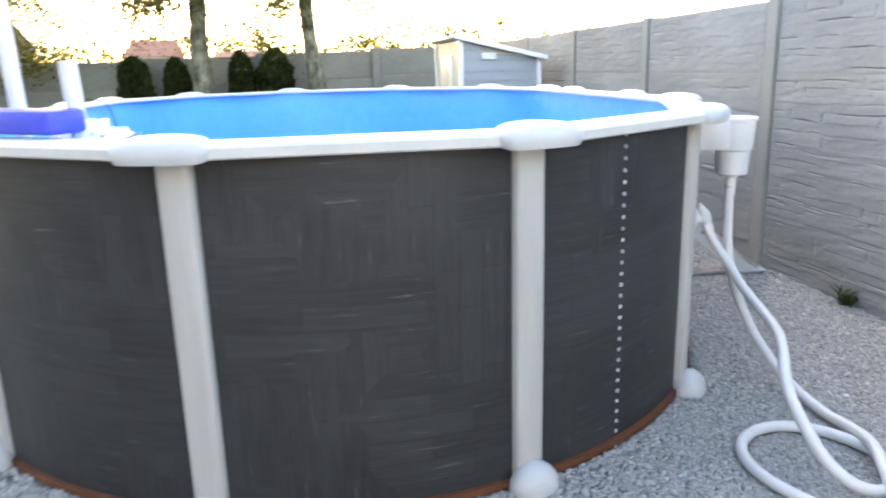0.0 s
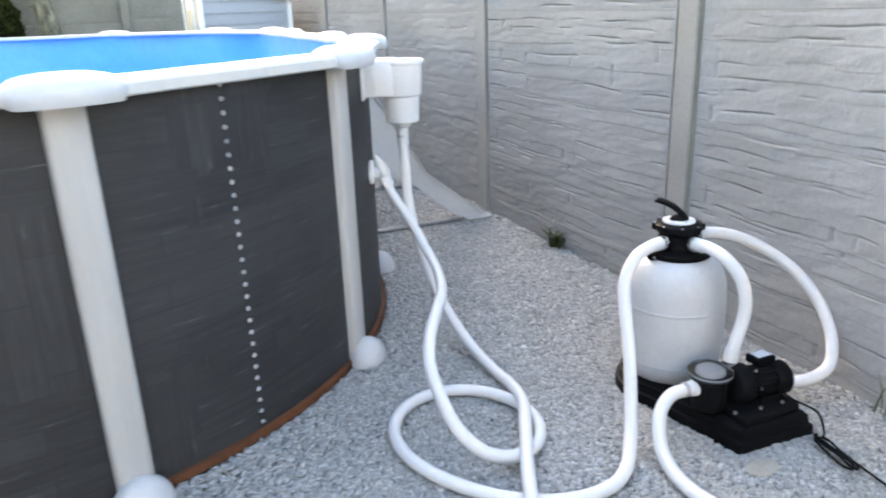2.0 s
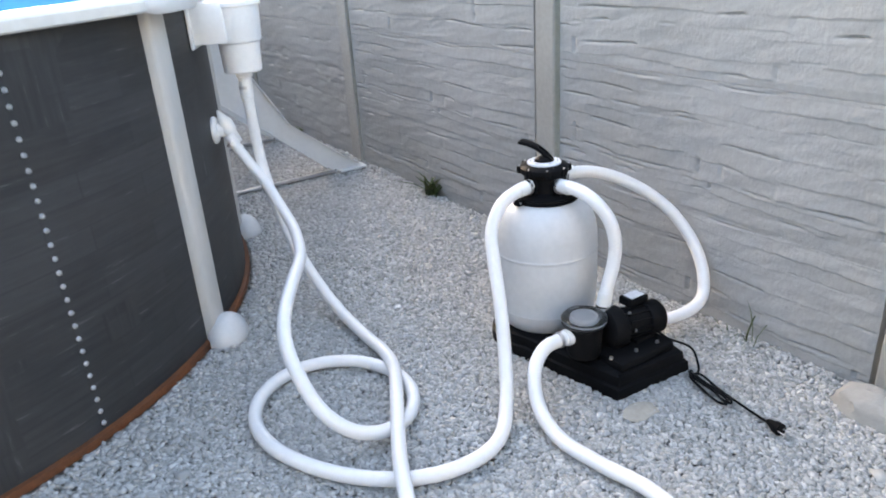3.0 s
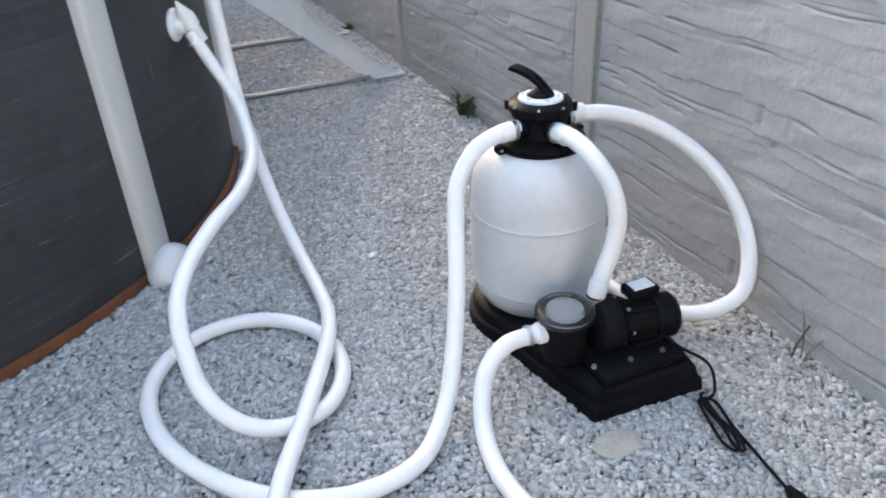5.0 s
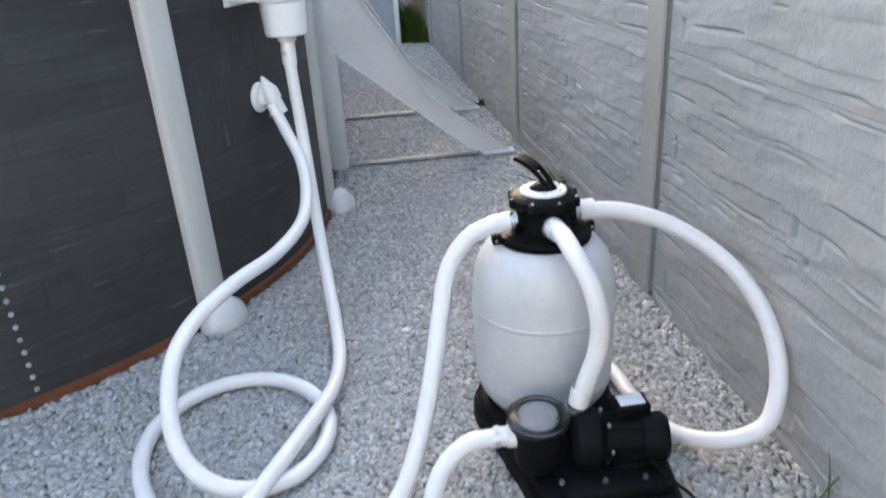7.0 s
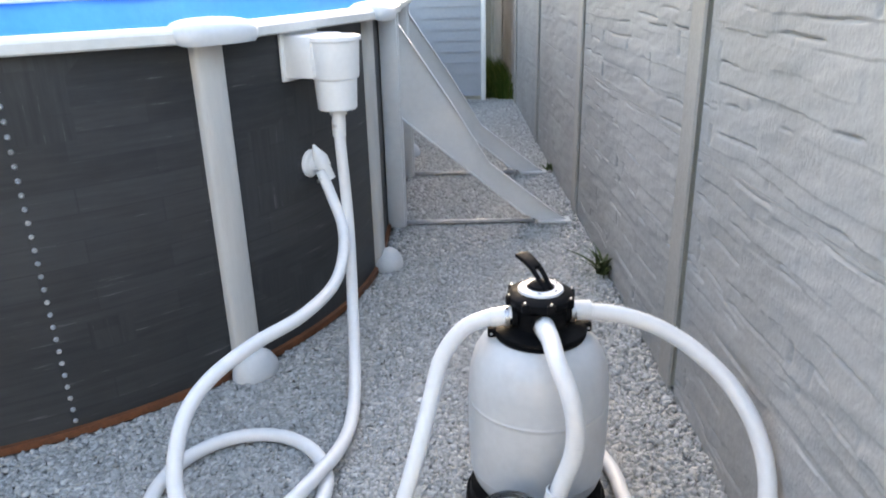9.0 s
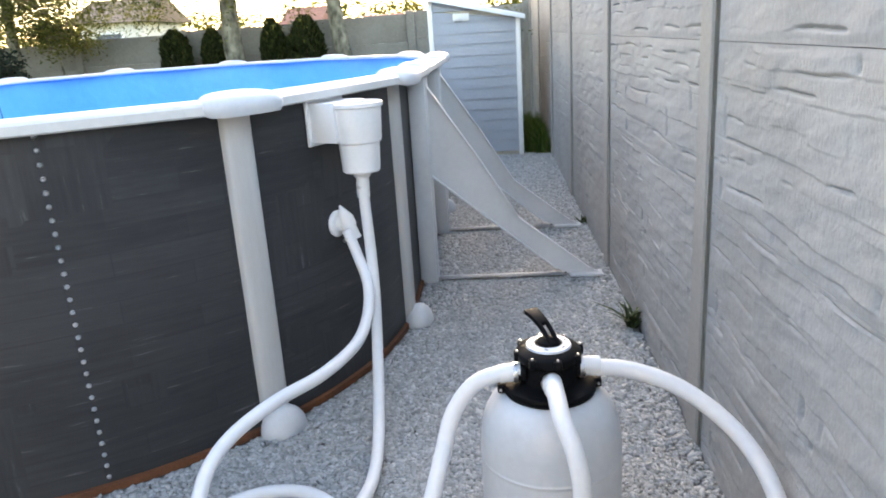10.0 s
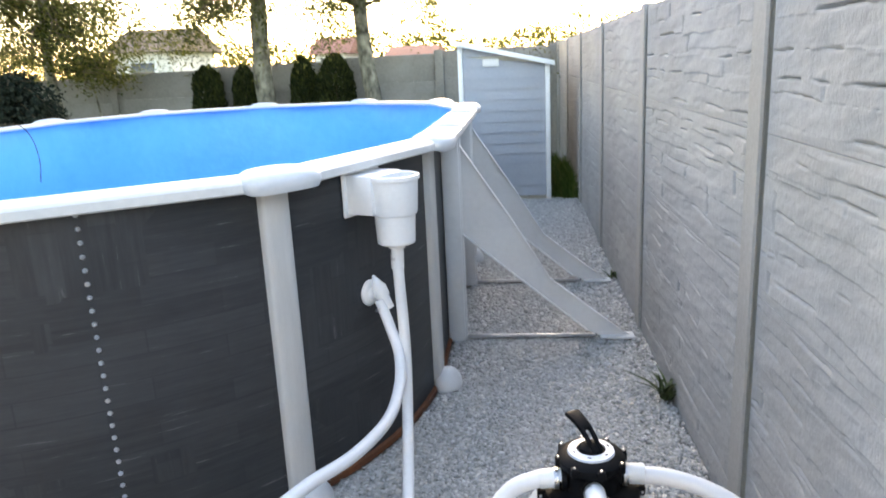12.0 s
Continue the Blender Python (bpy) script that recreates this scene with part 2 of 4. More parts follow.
# ---- building helpers ----
def mesh_of(name, verts, faces, mat, smooth=False, uvs=None):
    me = bpy.data.meshes.new(name)
    me.from_pydata([tuple(v) for v in verts], [], [tuple(f) for f in faces])
    if uvs is not None:
        layer = me.uv_layers.new(name="UVMap")
        idx = np.zeros(len(me.loops), dtype=np.int32)
        me.loops.foreach_get("vertex_index", idx)
        layer.data.foreach_set("uv", np.asarray(uvs, dtype=np.float32)[idx].ravel())
    me.materials.append(mat)
    if smooth:
        me.shade_smooth()
    me.update()
    return me


def put(name, me, parent=None, m=None, label=""):
    ob = new(name, me)
    ob.parent = parent
    if m is not None:
        ob.matrix_basis = m
    return tagged(ob, label) if label else ob


def part(name, bm, mat, parent=None, label="", smooth=True, m=None):
    """Links a bmesh as one mesh object under a thing or a part."""
    me = bpy.data.meshes.new(name)
    bmesh.ops.recalc_face_normals(bm, faces=bm.faces[:])
    bm.to_mesh(me)
    bm.free()
    me.materials.append(mat)
    if smooth:
        me.shade_smooth()
        me.set_sharp_from_angle(angle=radians(38))
    return put(name, me, parent, m, label)


def thing(name, at, label, category, group="", kind="", rz=0.0):
    ob = new(name)
    ob.empty_display_size = 0.1
    ob.matrix_basis = pose(*at, 0, 0, rz)
    return tagged(ob, label, category, group, kind)


def add_box(bm, centre, size, bevel=0.0, m=None, segs=2):
    g = bmesh.ops.create_cube(bm, size=1.0)
    vs = g["verts"]
    bmesh.ops.scale(bm, vec=size, verts=vs)
    if bevel:
        es = list({e for v in vs for e in v.link_edges})
        r = bmesh.ops.bevel(bm, geom=es, offset=bevel, segments=segs, profile=0.5, affect="EDGES")
        vs = list({v for f in r["faces"] for v in f.verts} | {v for v in vs if v.is_valid})
    bmesh.ops.transform(bm, matrix=(m or Matrix()) @ Matrix.Translation(centre), verts=vs)
    return vs


def box(centre, size, bevel=0.0, m=None, segs=2):
    bm = bmesh.new()
    add_box(bm, centre, size, bevel, m, segs)
    return bm


def add_lathe(bm, profile, n=32, m=None, closed=True):
    """Turns (radius, height) pairs round z."""
    rings = []
    for r, z in profile:
        if r < 1e-5:
            rings.append([bm.verts.new((0, 0, z))])
        else:
            rings.append([bm.verts.new((r * math.cos(2 * math.pi * i / n), r * math.sin(2 * math.pi * i / n), z)) for i in range(n)])
    for a, b in zip(rings, rings[1:]):
        for i in range(n):
            j = (i + 1) % n
            if len(a) == 1 and len(b) > 1:
                bm.faces.new((a[0], b[i], b[j]))
            elif len(b) == 1 and len(a) > 1:
                bm.faces.new((a[i], a[j], b[0]))
            elif len(a) > 1:
                bm.faces.new((a[i], a[j], b[j], b[i]))
    vs = [v for r in rings for v in r]
    if m is not None:
        bmesh.ops.transform(bm, matrix=m, verts=vs)
    return vs


def lathe(profile, n=32, m=None):
    bm = bmesh.new()
    add_lathe(bm, profile, n, m)
    return bm


def along(a, b):
    """The pose that takes z to the line from a to b."""
    a, b = Vector(a), Vector(b)
    return Matrix.Translation(a) @ (b - a).to_track_quat("Z", "Y").to_matrix().to_4x4(), (b - a).length


def rod(a, b, r, n=12, r2=None):
    m, h = along(a, b)
    r2 = r if r2 is None else r2
    return lathe([(0, 0), (r, 0), (r2, h), (0, h)], n, m)


def spline(points, step=0.02):
    """A smooth line through the points, at even steps."""
    p = [Vector(q) for q in points]
    p = [p[0] * 2 - p[1]] + p + [p[-1] * 2 - p[-2]]
    dense = []
    for i in range(1, len(p) - 2):
        a, b, c, d = p[i - 1:i + 3]
        for k in range(24):
            t = k / 24
            dense.append(0.5 * ((2 * b) + (c - a) * t + (2 * a - 5 * b + 4 * c - d) * t * t + (3 * b - a - 3 * c + d) * t ** 3))
    dense.append(p[-2])
    out, left = [dense[0]], step
    for a, b in zip(dense, dense[1:]):
        seg = (b - a).length
        while seg > 1e-9 and left <= seg:
            out.append(a.lerp(b, left / seg)); left += step
        left -= seg
    out.append(dense[-1])
    return out


def tube(points, radius, n=14, step=0.006, rib=0.0):
    """A hose along a smooth line, with fine ring ribs."""
    line = spline(points, step)
    verts, faces = [], []
    side = Vector((0, 0, 1)).cross(line[1] - line[0])
    if side.length < 1e-4:
        side = Vector((1, 0, 0))
    side.normalize()
    for i, c in enumerate(line):
        d = (line[min(i + 1, len(line) - 1)] - line[max(i - 1, 0)]).normalized()
        side = (side - d * side.dot(d)).normalized()
        up = d.cross(side)
        r = radius + (rib if i % 2 else -rib)
        for k in range(n):
            a = 2 * math.pi * k / n
            verts.append(c + (side * math.cos(a) + up * math.sin(a)) * r)
        if i:
            o = (i - 1) * n
            for k in range(n):
                faces.append((o + k, o + (k + 1) % n, o + n + (k + 1) % n, o + n + k))
    faces.append(tuple(range(n))[::-1])
    o = (len(line) - 1) * n
    faces.append(tuple(range(o, o + n)))
    return verts, faces


def hose_part(name, points, radius, mat, parent, label="", rib=0.0, n=14, step=0.006):
    v, f = tube(points, radius, n, step, rib)
    return put(name, mesh_of(name, v, f, mat, True), parent, None, label)


def ring_clamp(at, way, r, parent):
    m, _ = along(at, Vector(at) + Vector(way))
    c = part("hose_clamp", lathe([(r, -0.006), (r + 0.0025, -0.006), (r + 0.0025, 0.006), (r, 0.006), (r, -0.006)], 20, m), M_CLAMP, parent, "steel worm-drive clamp")
    return c


# ---- pool plan ----
CX, Y0, Y1, R = 0.418, 4.62, 6.80, 1.912
WALL_H = 1.275
POST_AT = (-4.9, -39.4, -73.0, -107.3, -140.0, -173.5)


def outline(r, n=48):
    """The oval, anticlockwise from the near end's right: points and the arc length to each."""
    pts = [(CX + r * math.cos(radians(a)), Y0 + r * math.sin(radians(a))) for a in np.linspace(-180, 0, n)]
    pts += [(CX + r * math.cos(radians(a)), Y1 + r * math.sin(radians(a))) for a in np.linspace(0, 180, n)]
    return pts


# ---- ground ----
def sheet(name, x0, x1, y0, y1, nx, ny, z, mat, rise=0.0, seed=0):
    xs, ys = np.linspace(x0, x1, nx), np.linspace(y0, y1, ny)
    verts = [(x, y, z + rise * noise.noise(Vector((x * 1.3 + seed, y * 1.3, 0)))) for y in ys for x in xs]
    faces = [(j * nx + i, j * nx + i + 1, (j + 1) * nx + i + 1, (j + 1) * nx + i) for j in range(ny - 1) for i in range(nx - 1)]
    return new(name, mesh_of(name, verts, faces, mat, True))


ground = sheet("ground", -900, 900, -900, 900, 3, 3, -0.06, M_GRASSBED)
tagged(ground, "dark green turf reaching to the horizon", "ground", kind="structure")
gravel_bed = sheet("gravel_bed", -6, 3.75, -4, 9.85, 90, 120, -0.012, M_GRAVELBED, 0.006)
tagged(gravel_bed, "bed of grey stone fines round the pool, darkened as shade between stones", "gravel", kind="structure")


def stones(name, x0, x1, y0, y1, per_m2, size, seed, label):
    """Loose crushed stones: jittered blocks lying on the bed, joined."""
    rs = np.random.RandomState(seed)
    n = int((x1 - x0) * (y1 - y0) * per_m2)
    xy = np.c_[rs.uniform(x0, x1, n), rs.uniform(y0, y1, n)]
    # loose borders
    xy += rs.normal(0, 0.14, xy.shape)
    yc = np.clip(xy[:, 1], Y0, Y1)
    keep = np.hypot(xy[:, 0] - CX, xy[:, 1] - yc) > R + 0.030
    # clear of the filter's base
    keep &= (xy[:, 0] < 3.535 - 0.005 * xy[:, 1]) & (xy[:, 1] < 9.83)
    keep &= ~((np.abs(xy[:, 0] - 3.0) < 0.15) & (xy[:, 1] > 2.14) & (xy[:, 1] < 2.78))
    xy = xy[keep]
    n = len(xy)
    cube = np.array([(-1, -1, -1), (1, -1, -1), (1, 1, -1), (-1, 1, -1), (-1, -1, 1), (1, -1, 1), (1, 1, 1), (-1, 1, 1)], float)
    tri = np.array([(4, 5, 6), (4, 6, 7), (0, 1, 5), (0, 5, 4), (1, 2, 6), (1, 6, 5), (2, 3, 7), (2, 7, 6), (3, 0, 4), (3, 4, 7)])
    v = cube[None] * (1 + rs.uniform(-0.55, 0.30, (n, 8, 3)))
    s = size * np.exp(rs.normal(0, 0.24, (n, 1, 1))) * np.stack([rs.uniform(0.8, 1.4, n), rs.uniform(0.6, 1.0, n), rs.uniform(0.35, 0.75, n)], 1)[:, None, :]
    v = v * s * 0.5
    a, t, u = rs.uniform(0, 6.28, n), rs.normal(0, 0.25, n), rs.normal(0, 0.25, n)
    ca, sa, ct, st, cu, su = np.cos(a), np.sin(a), np.cos(t), np.sin(t), np.cos(u), np.sin(u)
    x, y, z = v[..., 0], v[..., 1], v[..., 2]
    y, z = y * ct[:, None] - z * st[:, None], y * st[:, None] + z * ct[:, None]
    x, z = x * cu[:, None] + z * su[:, None], -x * su[:, None] + z * cu[:, None]
    x, y = x * ca[:, None] - y * sa[:, None], x * sa[:, None] + y * ca[:, None]
    v = np.stack([x + xy[:, :1], y + xy[:, 1:], z + rs.uniform(-0.0090, -0.0008, n)[:, None]], 2).reshape(-1, 3)
    f = (tri[None] + 8 * np.arange(n)[:, None, None]).reshape(-1, 3)
    me = bpy.data.meshes.new(name)
    me.vertices.add(len(v)); me.vertices.foreach_set("co", v.astype(np.float32).ravel())
    me.loops.add(f.size); me.loops.foreach_set("vertex_index", f.astype(np.int32).ravel())
    me.polygons.add(len(f)); me.polygons.foreach_set("loop_start", np.arange(0, f.size, 3, dtype=np.int32))
    me.update(calc_edges=True); me.validate()
    me.materials.append(M_STONE)
    return tagged(new(name, me), label, "gravel", kind="stuff")


stones("gravel", 1.5, 3.53, 1.25, 3.2, 17800, 0.0126, 1, "pale grey crushed stone gravel, loose")
stones("gravel", 1.2, 3.53, 3.2, 4.6, 11500, 0.0152, 5, "pale grey crushed stone gravel round the hoses")
stones("gravel", 0.2, 1.5, 1.2, 3.4, 10000, 0.0155, 6, "pale grey crushed stone gravel before the pool")
stones("gravel", -2.6, 0.2, 1.4, 5.0, 4400, 0.0215, 2, "pale grey crushed stone gravel beside the pool")
stones("gravel", 2.35, 3.53, 4.6, 9.8, 6600, 0.0185, 3, "pale grey crushed stone gravel along the fence")
stones("gravel", -2.6, 3.53, 0.1, 1.25, 2600, 0.0225, 4, "pale grey crushed stone gravel on the path")


def blades(name, spots, height, spread, per, seed, label, category, mat=None, width=0.006, lean=0.35, kind=""):
    """Thin bent blades, joined; each blade two tapering quads."""
    rs = np.random.RandomState(seed)
    verts, faces = [], []
    for (x, y, z) in spots:
        for _ in range(per):
            px, py = x + rs.normal(0, spread), y + rs.normal(0, spread)
            h = height * rs.uniform(0.5, 1.15)
            a, k = rs.uniform(0, 6.28), rs.uniform(0.1, lean) * h
            dx, dy = math.cos(a), math.sin(a)
            w = width * rs.uniform(0.6, 1.3)
            o = len(verts)
            for t, ww in ((0, w), (0.55, w * 0.8), (1, 0.0008)):
                cx, cy, cz = px + dx * k * 2 * t * t, py + dy * k * 2 * t * t, z + h * t * (1 - 0.2 * t)
                verts += [(cx - dy * ww, cy + dx * ww, cz), (cx + dy * ww, cy - dx * ww, cz)]
            faces += [(o, o + 1, o + 3, o + 2), (o + 2, o + 3, o + 5, o + 4)]
    ob = new(name, mesh_of(name, verts, faces, mat or M_GRASS))
    return tagged(ob, label, category, kind=kind)


_rs = np.random.RandomState(5)
blades("grass", [(_rs.uniform(1.6, 3.5), _rs.uniform(9.78, 10.6) if i % 3 else _rs.uniform(10.4, 13.8), -0.05) for i in range(420)],
       0.16, 0.06, 14, 6, "uncut green grass behind the gravel", "grass", kind="stuff")
blades("grass", [(3.43 + _rs.uniform(-0.08, 0.03), _rs.uniform(9.6, 11.5), -0.04) for i in range(60)], 0.42, 0.05, 16, 8,
       "tall green grass along the fence", "grass", kind="stuff")

# ---- concrete fence along the gravel ----
FX, FENCE_TURN = 3.54, 0.3                  # face of the panels at y = 0; the fence leans in a little towards the far end
POSTS_Y = [-2.45, -0.40, 1.60, 3.27, 5.33, 7.38, 9.43, 11.50, 13.55, 15.6]
LEVELS = [-0.09, 0.40, 0.905, 1.41, 1.925]


def ledge_panel(seed, width, height, dx=0.011, dz=0.0034):
    """A cast board with a split-stone face: long flat stones of uneven height, worn faces and broken open joints."""
    rs = np.random.RandomState(seed)
    nx, nz = int(width / dx), int(height / dz)
    gx, gz = np.linspace(0, width, nx), np.linspace(0, height, nz)
    X, Z = np.meshgrid(gx, gz)
    def field(fx, fz, shear, k):
        return np.array([[noise.noise(Vector((x * fx + z * shear, z * fz, seed * k))) for x in gx] for z in gz])
    wave, worn, fine = field(2.4, 3.0, 0.0, 7.1), field(5.0, 17.0, 9.0, 1.7), field(15, 38, 12.0, 3.3)
    Zw = Z + 0.013 * wave + 0.004 * worn + 0.0022 * fine
    D, cut = np.zeros_like(X), np.zeros_like(X)
    z = -0.03
    while z < height + 0.05:
        h = rs.choice([0.022, 0.032, 0.045, 0.060, 0.075])
        x = -rs.uniform(0, 0.4)
        while x < width:
            w = rs.uniform(0.12, 0.70)
            tall = h * (1.0 if rs.rand() < 0.8 else 1.6)
            low = z + rs.uniform(-0.010, 0.010)
            inside = (X >= x) & (X < x + w) & (Zw >= low) & (Zw < low + tall + 0.006)
            t = np.clip((Zw - low) / tall, 0, 1)
            deep, slant = rs.uniform(0.0, 0.0024), rs.uniform(0.0003, 0.0026)
            lean = rs.uniform(-0.0015, 0.0015)
            D[inside] = (deep + slant * (1 - t) + lean * ((X - x) / w))[inside]
            if rs.rand() < 0.44:                    # an open joint along part of the lower edge
                xa = x + w * rs.uniform(0, 0.35)
                xb = xa + w * rs.uniform(0.25, 0.75)
                fade = np.clip((X - xa) / 0.05, 0, 1) * np.clip((xb - X) / 0.08, 0, 1)
                cut = np.maximum(cut, rs.uniform(0.5, 1.0) * fade * np.exp(-((Zw - low) / 0.0042) ** 2))
            if rs.rand() < 0.13:                    # a short upright joint at the stone's end
                up = np.clip((Zw - low) / 0.006, 0, 1) * np.clip((low + tall - Zw) / 0.006, 0, 1)
                cut = np.maximum(cut, rs.uniform(0.4, 0.9) * up * np.exp(-((X - x - 0.006 * fine) / 0.009) ** 2))
            x += w
        z += h
    D += 0.0036 * worn + 0.0016 * fine + 0.002 * wave - 0.0125 * cut
    edge = np.minimum(np.minimum(X, width - X), np.minimum(Z, height - Z))
    D *= np.clip((edge - 0.004) / 0.02, 0, 1)
    verts = [(-d, x, zz) for d, x, zz in zip(D.ravel(), X.ravel(), Z.ravel())]
    faces = [(j * nx + i, (j + 1) * nx + i, (j + 1) * nx + i + 1, j * nx + i + 1) for j in range(nz - 1) for i in range(nx - 1)]
    o = len(verts)
    b = 0.05
    verts += [(0, 0, 0), (0, width, 0), (0, width, height), (0, 0, height), (b, 0, 0), (b, width, 0), (b, width, height), (b, 0, height)]
    faces += [(o + 4, o + 5, o + 6, o + 7), (o, o + 1, o + 5, o + 4), (o + 2, o + 3, o + 7, o + 6), (o, o + 4, o + 7, o + 3), (o + 1, o + 2, o + 6, o + 5)]
    me = mesh_of("concrete_panel", verts, faces, M_CONCRETE, True)
    me.set_sharp_from_angle(angle=radians(50))
    return me


def fence_post_mesh(w, d, h, mat):
    # a chamfered front lip on a narrower web, so that a dark groove runs down each side
    bm = box((0.008 - d / 2, 0, h / 2 - 0.05), (0.016, w, h + 0.1), 0.007, None, 1)
    add_box(bm, (0.008, 0, h / 2 - 0.055), (d - 0.016, w - 0.07, h + 0.09), 0.004)
    # a wider rib at the back holds the boards, with a narrow open joint in front
    add_box(bm, (0.066, 0, h / 2 - 0.06), (0.06, w + 0.06, h + 0.06), 0.004)
    # a shallow hipped head
    for v in bm.verts:
        if v.co.z > h - 0.02:
            v.co.z -= 0.02 * min(abs(v.co.y) / (w / 2), 1)
    me = bpy.data.meshes.new("fence_post")
    bm.to_mesh(me); bm.free()
    me.materials.append(mat)
    return me


wall_east = thing("wall_east", (FX, 0, 0), "light grey precast concrete fence with a split-stone pattern", "fence", kind="structure", rz=FENCE_TURN)
_panels = [ledge_panel(s, 2.0, 0.503) for s in (11, 23, 37, 41, 59)]
_far_panels = [ledge_panel(s, 2.0, 0.503, 0.024, 0.010) for s in (11, 37, 59)]
_post = fence_post_mesh(0.130, 0.14, 1.95, M_CPOST)

# unseen plain walls, added to close the yard and cut light behind the camera
for name, c, size, lab in (("wall_south", (-0.5, -4.6, 1.7), (8.4, 0.25, 3.6), "unseen plain rendered wall, added to close the yard and cut light"),
                           ("wall_west", (-4.7, -0.8, 2.3), (0.25, 7.4, 4.8), "unseen plain taupe wall, added to shade the pool's left side")):
    tagged(part(name, box(c, size, 0.01), M_RENDER if name == "wall_south" else M_TAUPE, None, smooth=False), lab, "wall", kind="structure")

# ---- far fence ----
FAR_Y = 14.25
wall_north = thing("wall_north", (0, FAR_Y, 0), "weathered grey concrete board fence behind the garden", "fence", kind="structure")
_fp = fence_post_mesh(0.14, 0.13, 1.96, M_OLDCON)


def far_board():
    bm = box((1.0, 0, 0.235), (2.0, 0.045, 0.4755), 0.005)
    # a raised band along the board, as cast
    add_box(bm, (1.0, -0.022, 0.235), (1.9, 0.008, 0.42), 0.004)
    me = bpy.data.meshes.new("concrete_board")
    bm.to_mesh(me); bm.free()
    me.materials.append(M_OLDCON)
    return me


_fb = far_board()
for i in range(12):
    x = 3.45 - 2.06 * i
    drop = 0.045 * i                        # the fence steps down with the ground
    put("fence_post", _fp, wall_north, pose(x, -0.03, -drop, 0, 0, 90))
    for k in range(4):
        put("concrete_board", _fb, wall_north, pose(x - 2.02, 0, -0.02 + 0.477 * k - drop))


# ---- trees ----
def leaf_cloud(rs, spots, per, spread, size, droop=0.0):
    """Small pointed leaves (one bent quad each) scattered round the spots."""
    n = len(spots) * per
    c = np.repeat(np.asarray(spots, float), per, 0) + rs.normal(0, 1, (n, 3)) * np.asarray(spread)
    if droop:
        c[:, 2] -= np.abs(rs.normal(0, droop, n))
    a = rs.normal(0, 1, (n, 3)); a /= np.linalg.norm(a, axis=1)[:, None]
    b = np.cross(a, rs.normal(0, 1, (n, 3))); b /= np.linalg.norm(b, axis=1)[:, None]
    s = size * rs.uniform(0.6, 1.4, (n, 1))
    v = np.stack([c - a * s, c + b * s * 0.45, c + a * s, c - b * s * 0.45], 1).reshape(-1, 3)
    f = np.arange(4 * n).reshape(-1, 4)
    return v, f


def fast_mesh(name, v, f, mat):
    me = bpy.data.meshes.new(name)
    k = f.shape[1]
    me.vertices.add(len(v)); me.vertices.foreach_set("co", np.asarray(v, np.float32).ravel())
    me.loops.add(f.size); me.loops.foreach_set("vertex_index", f.astype(np.int32).ravel())
    me.polygons.add(len(f)); me.polygons.foreach_set("loop_start", np.arange(0, f.size, k, dtype=np.int32))
    me.update(calc_edges=True)
    me.materials.append(mat)
    return me


def trunk_tube(points, radii, n=12):
    line = [Vector(p) for p in points]
    verts, faces = [], []
    for i, c in enumerate(line):
        for k in range(n):
            a = 2 * math.pi * k / n
            w = 1 + 0.14 * noise.noise(Vector((math.cos(a) * 1.5, math.sin(a) * 1.5, c.z * 1.6 + c.x)))
            verts.append((c.x + radii[i] * w * math.cos(a), c.y + radii[i] * w * math.sin(a), c.z))
        if i:
            o = (i - 1) * n
            faces += [(o + k, o + (k + 1) % n, o + n + (k + 1) % n, o + n + k) for k in range(n)]
    return verts, faces


def limb_tube(line, r0, r1, n=6):
    verts, faces = [], []
    line = [Vector(p) for p in line]
    for i, c in enumerate(line):
        d = (line[min(i + 1, len(line) - 1)] - line[max(i - 1, 0)]).normalized()
        s = d.cross(Vector((0.3, 0.2, 1))).normalized()
        u = d.cross(s)
        r = r0 + (r1 - r0) * i / (len(line) - 1)
        verts += [c + (s * math.cos(2 * math.pi * k / n) + u * math.sin(2 * math.pi * k / n)) * r for k in range(n)]
        if i:
            o = (i - 1) * n
            faces += [(o + k, o + (k + 1) % n, o + n + (k + 1) % n, o + n + k) for k in range(n)]
    return verts, faces


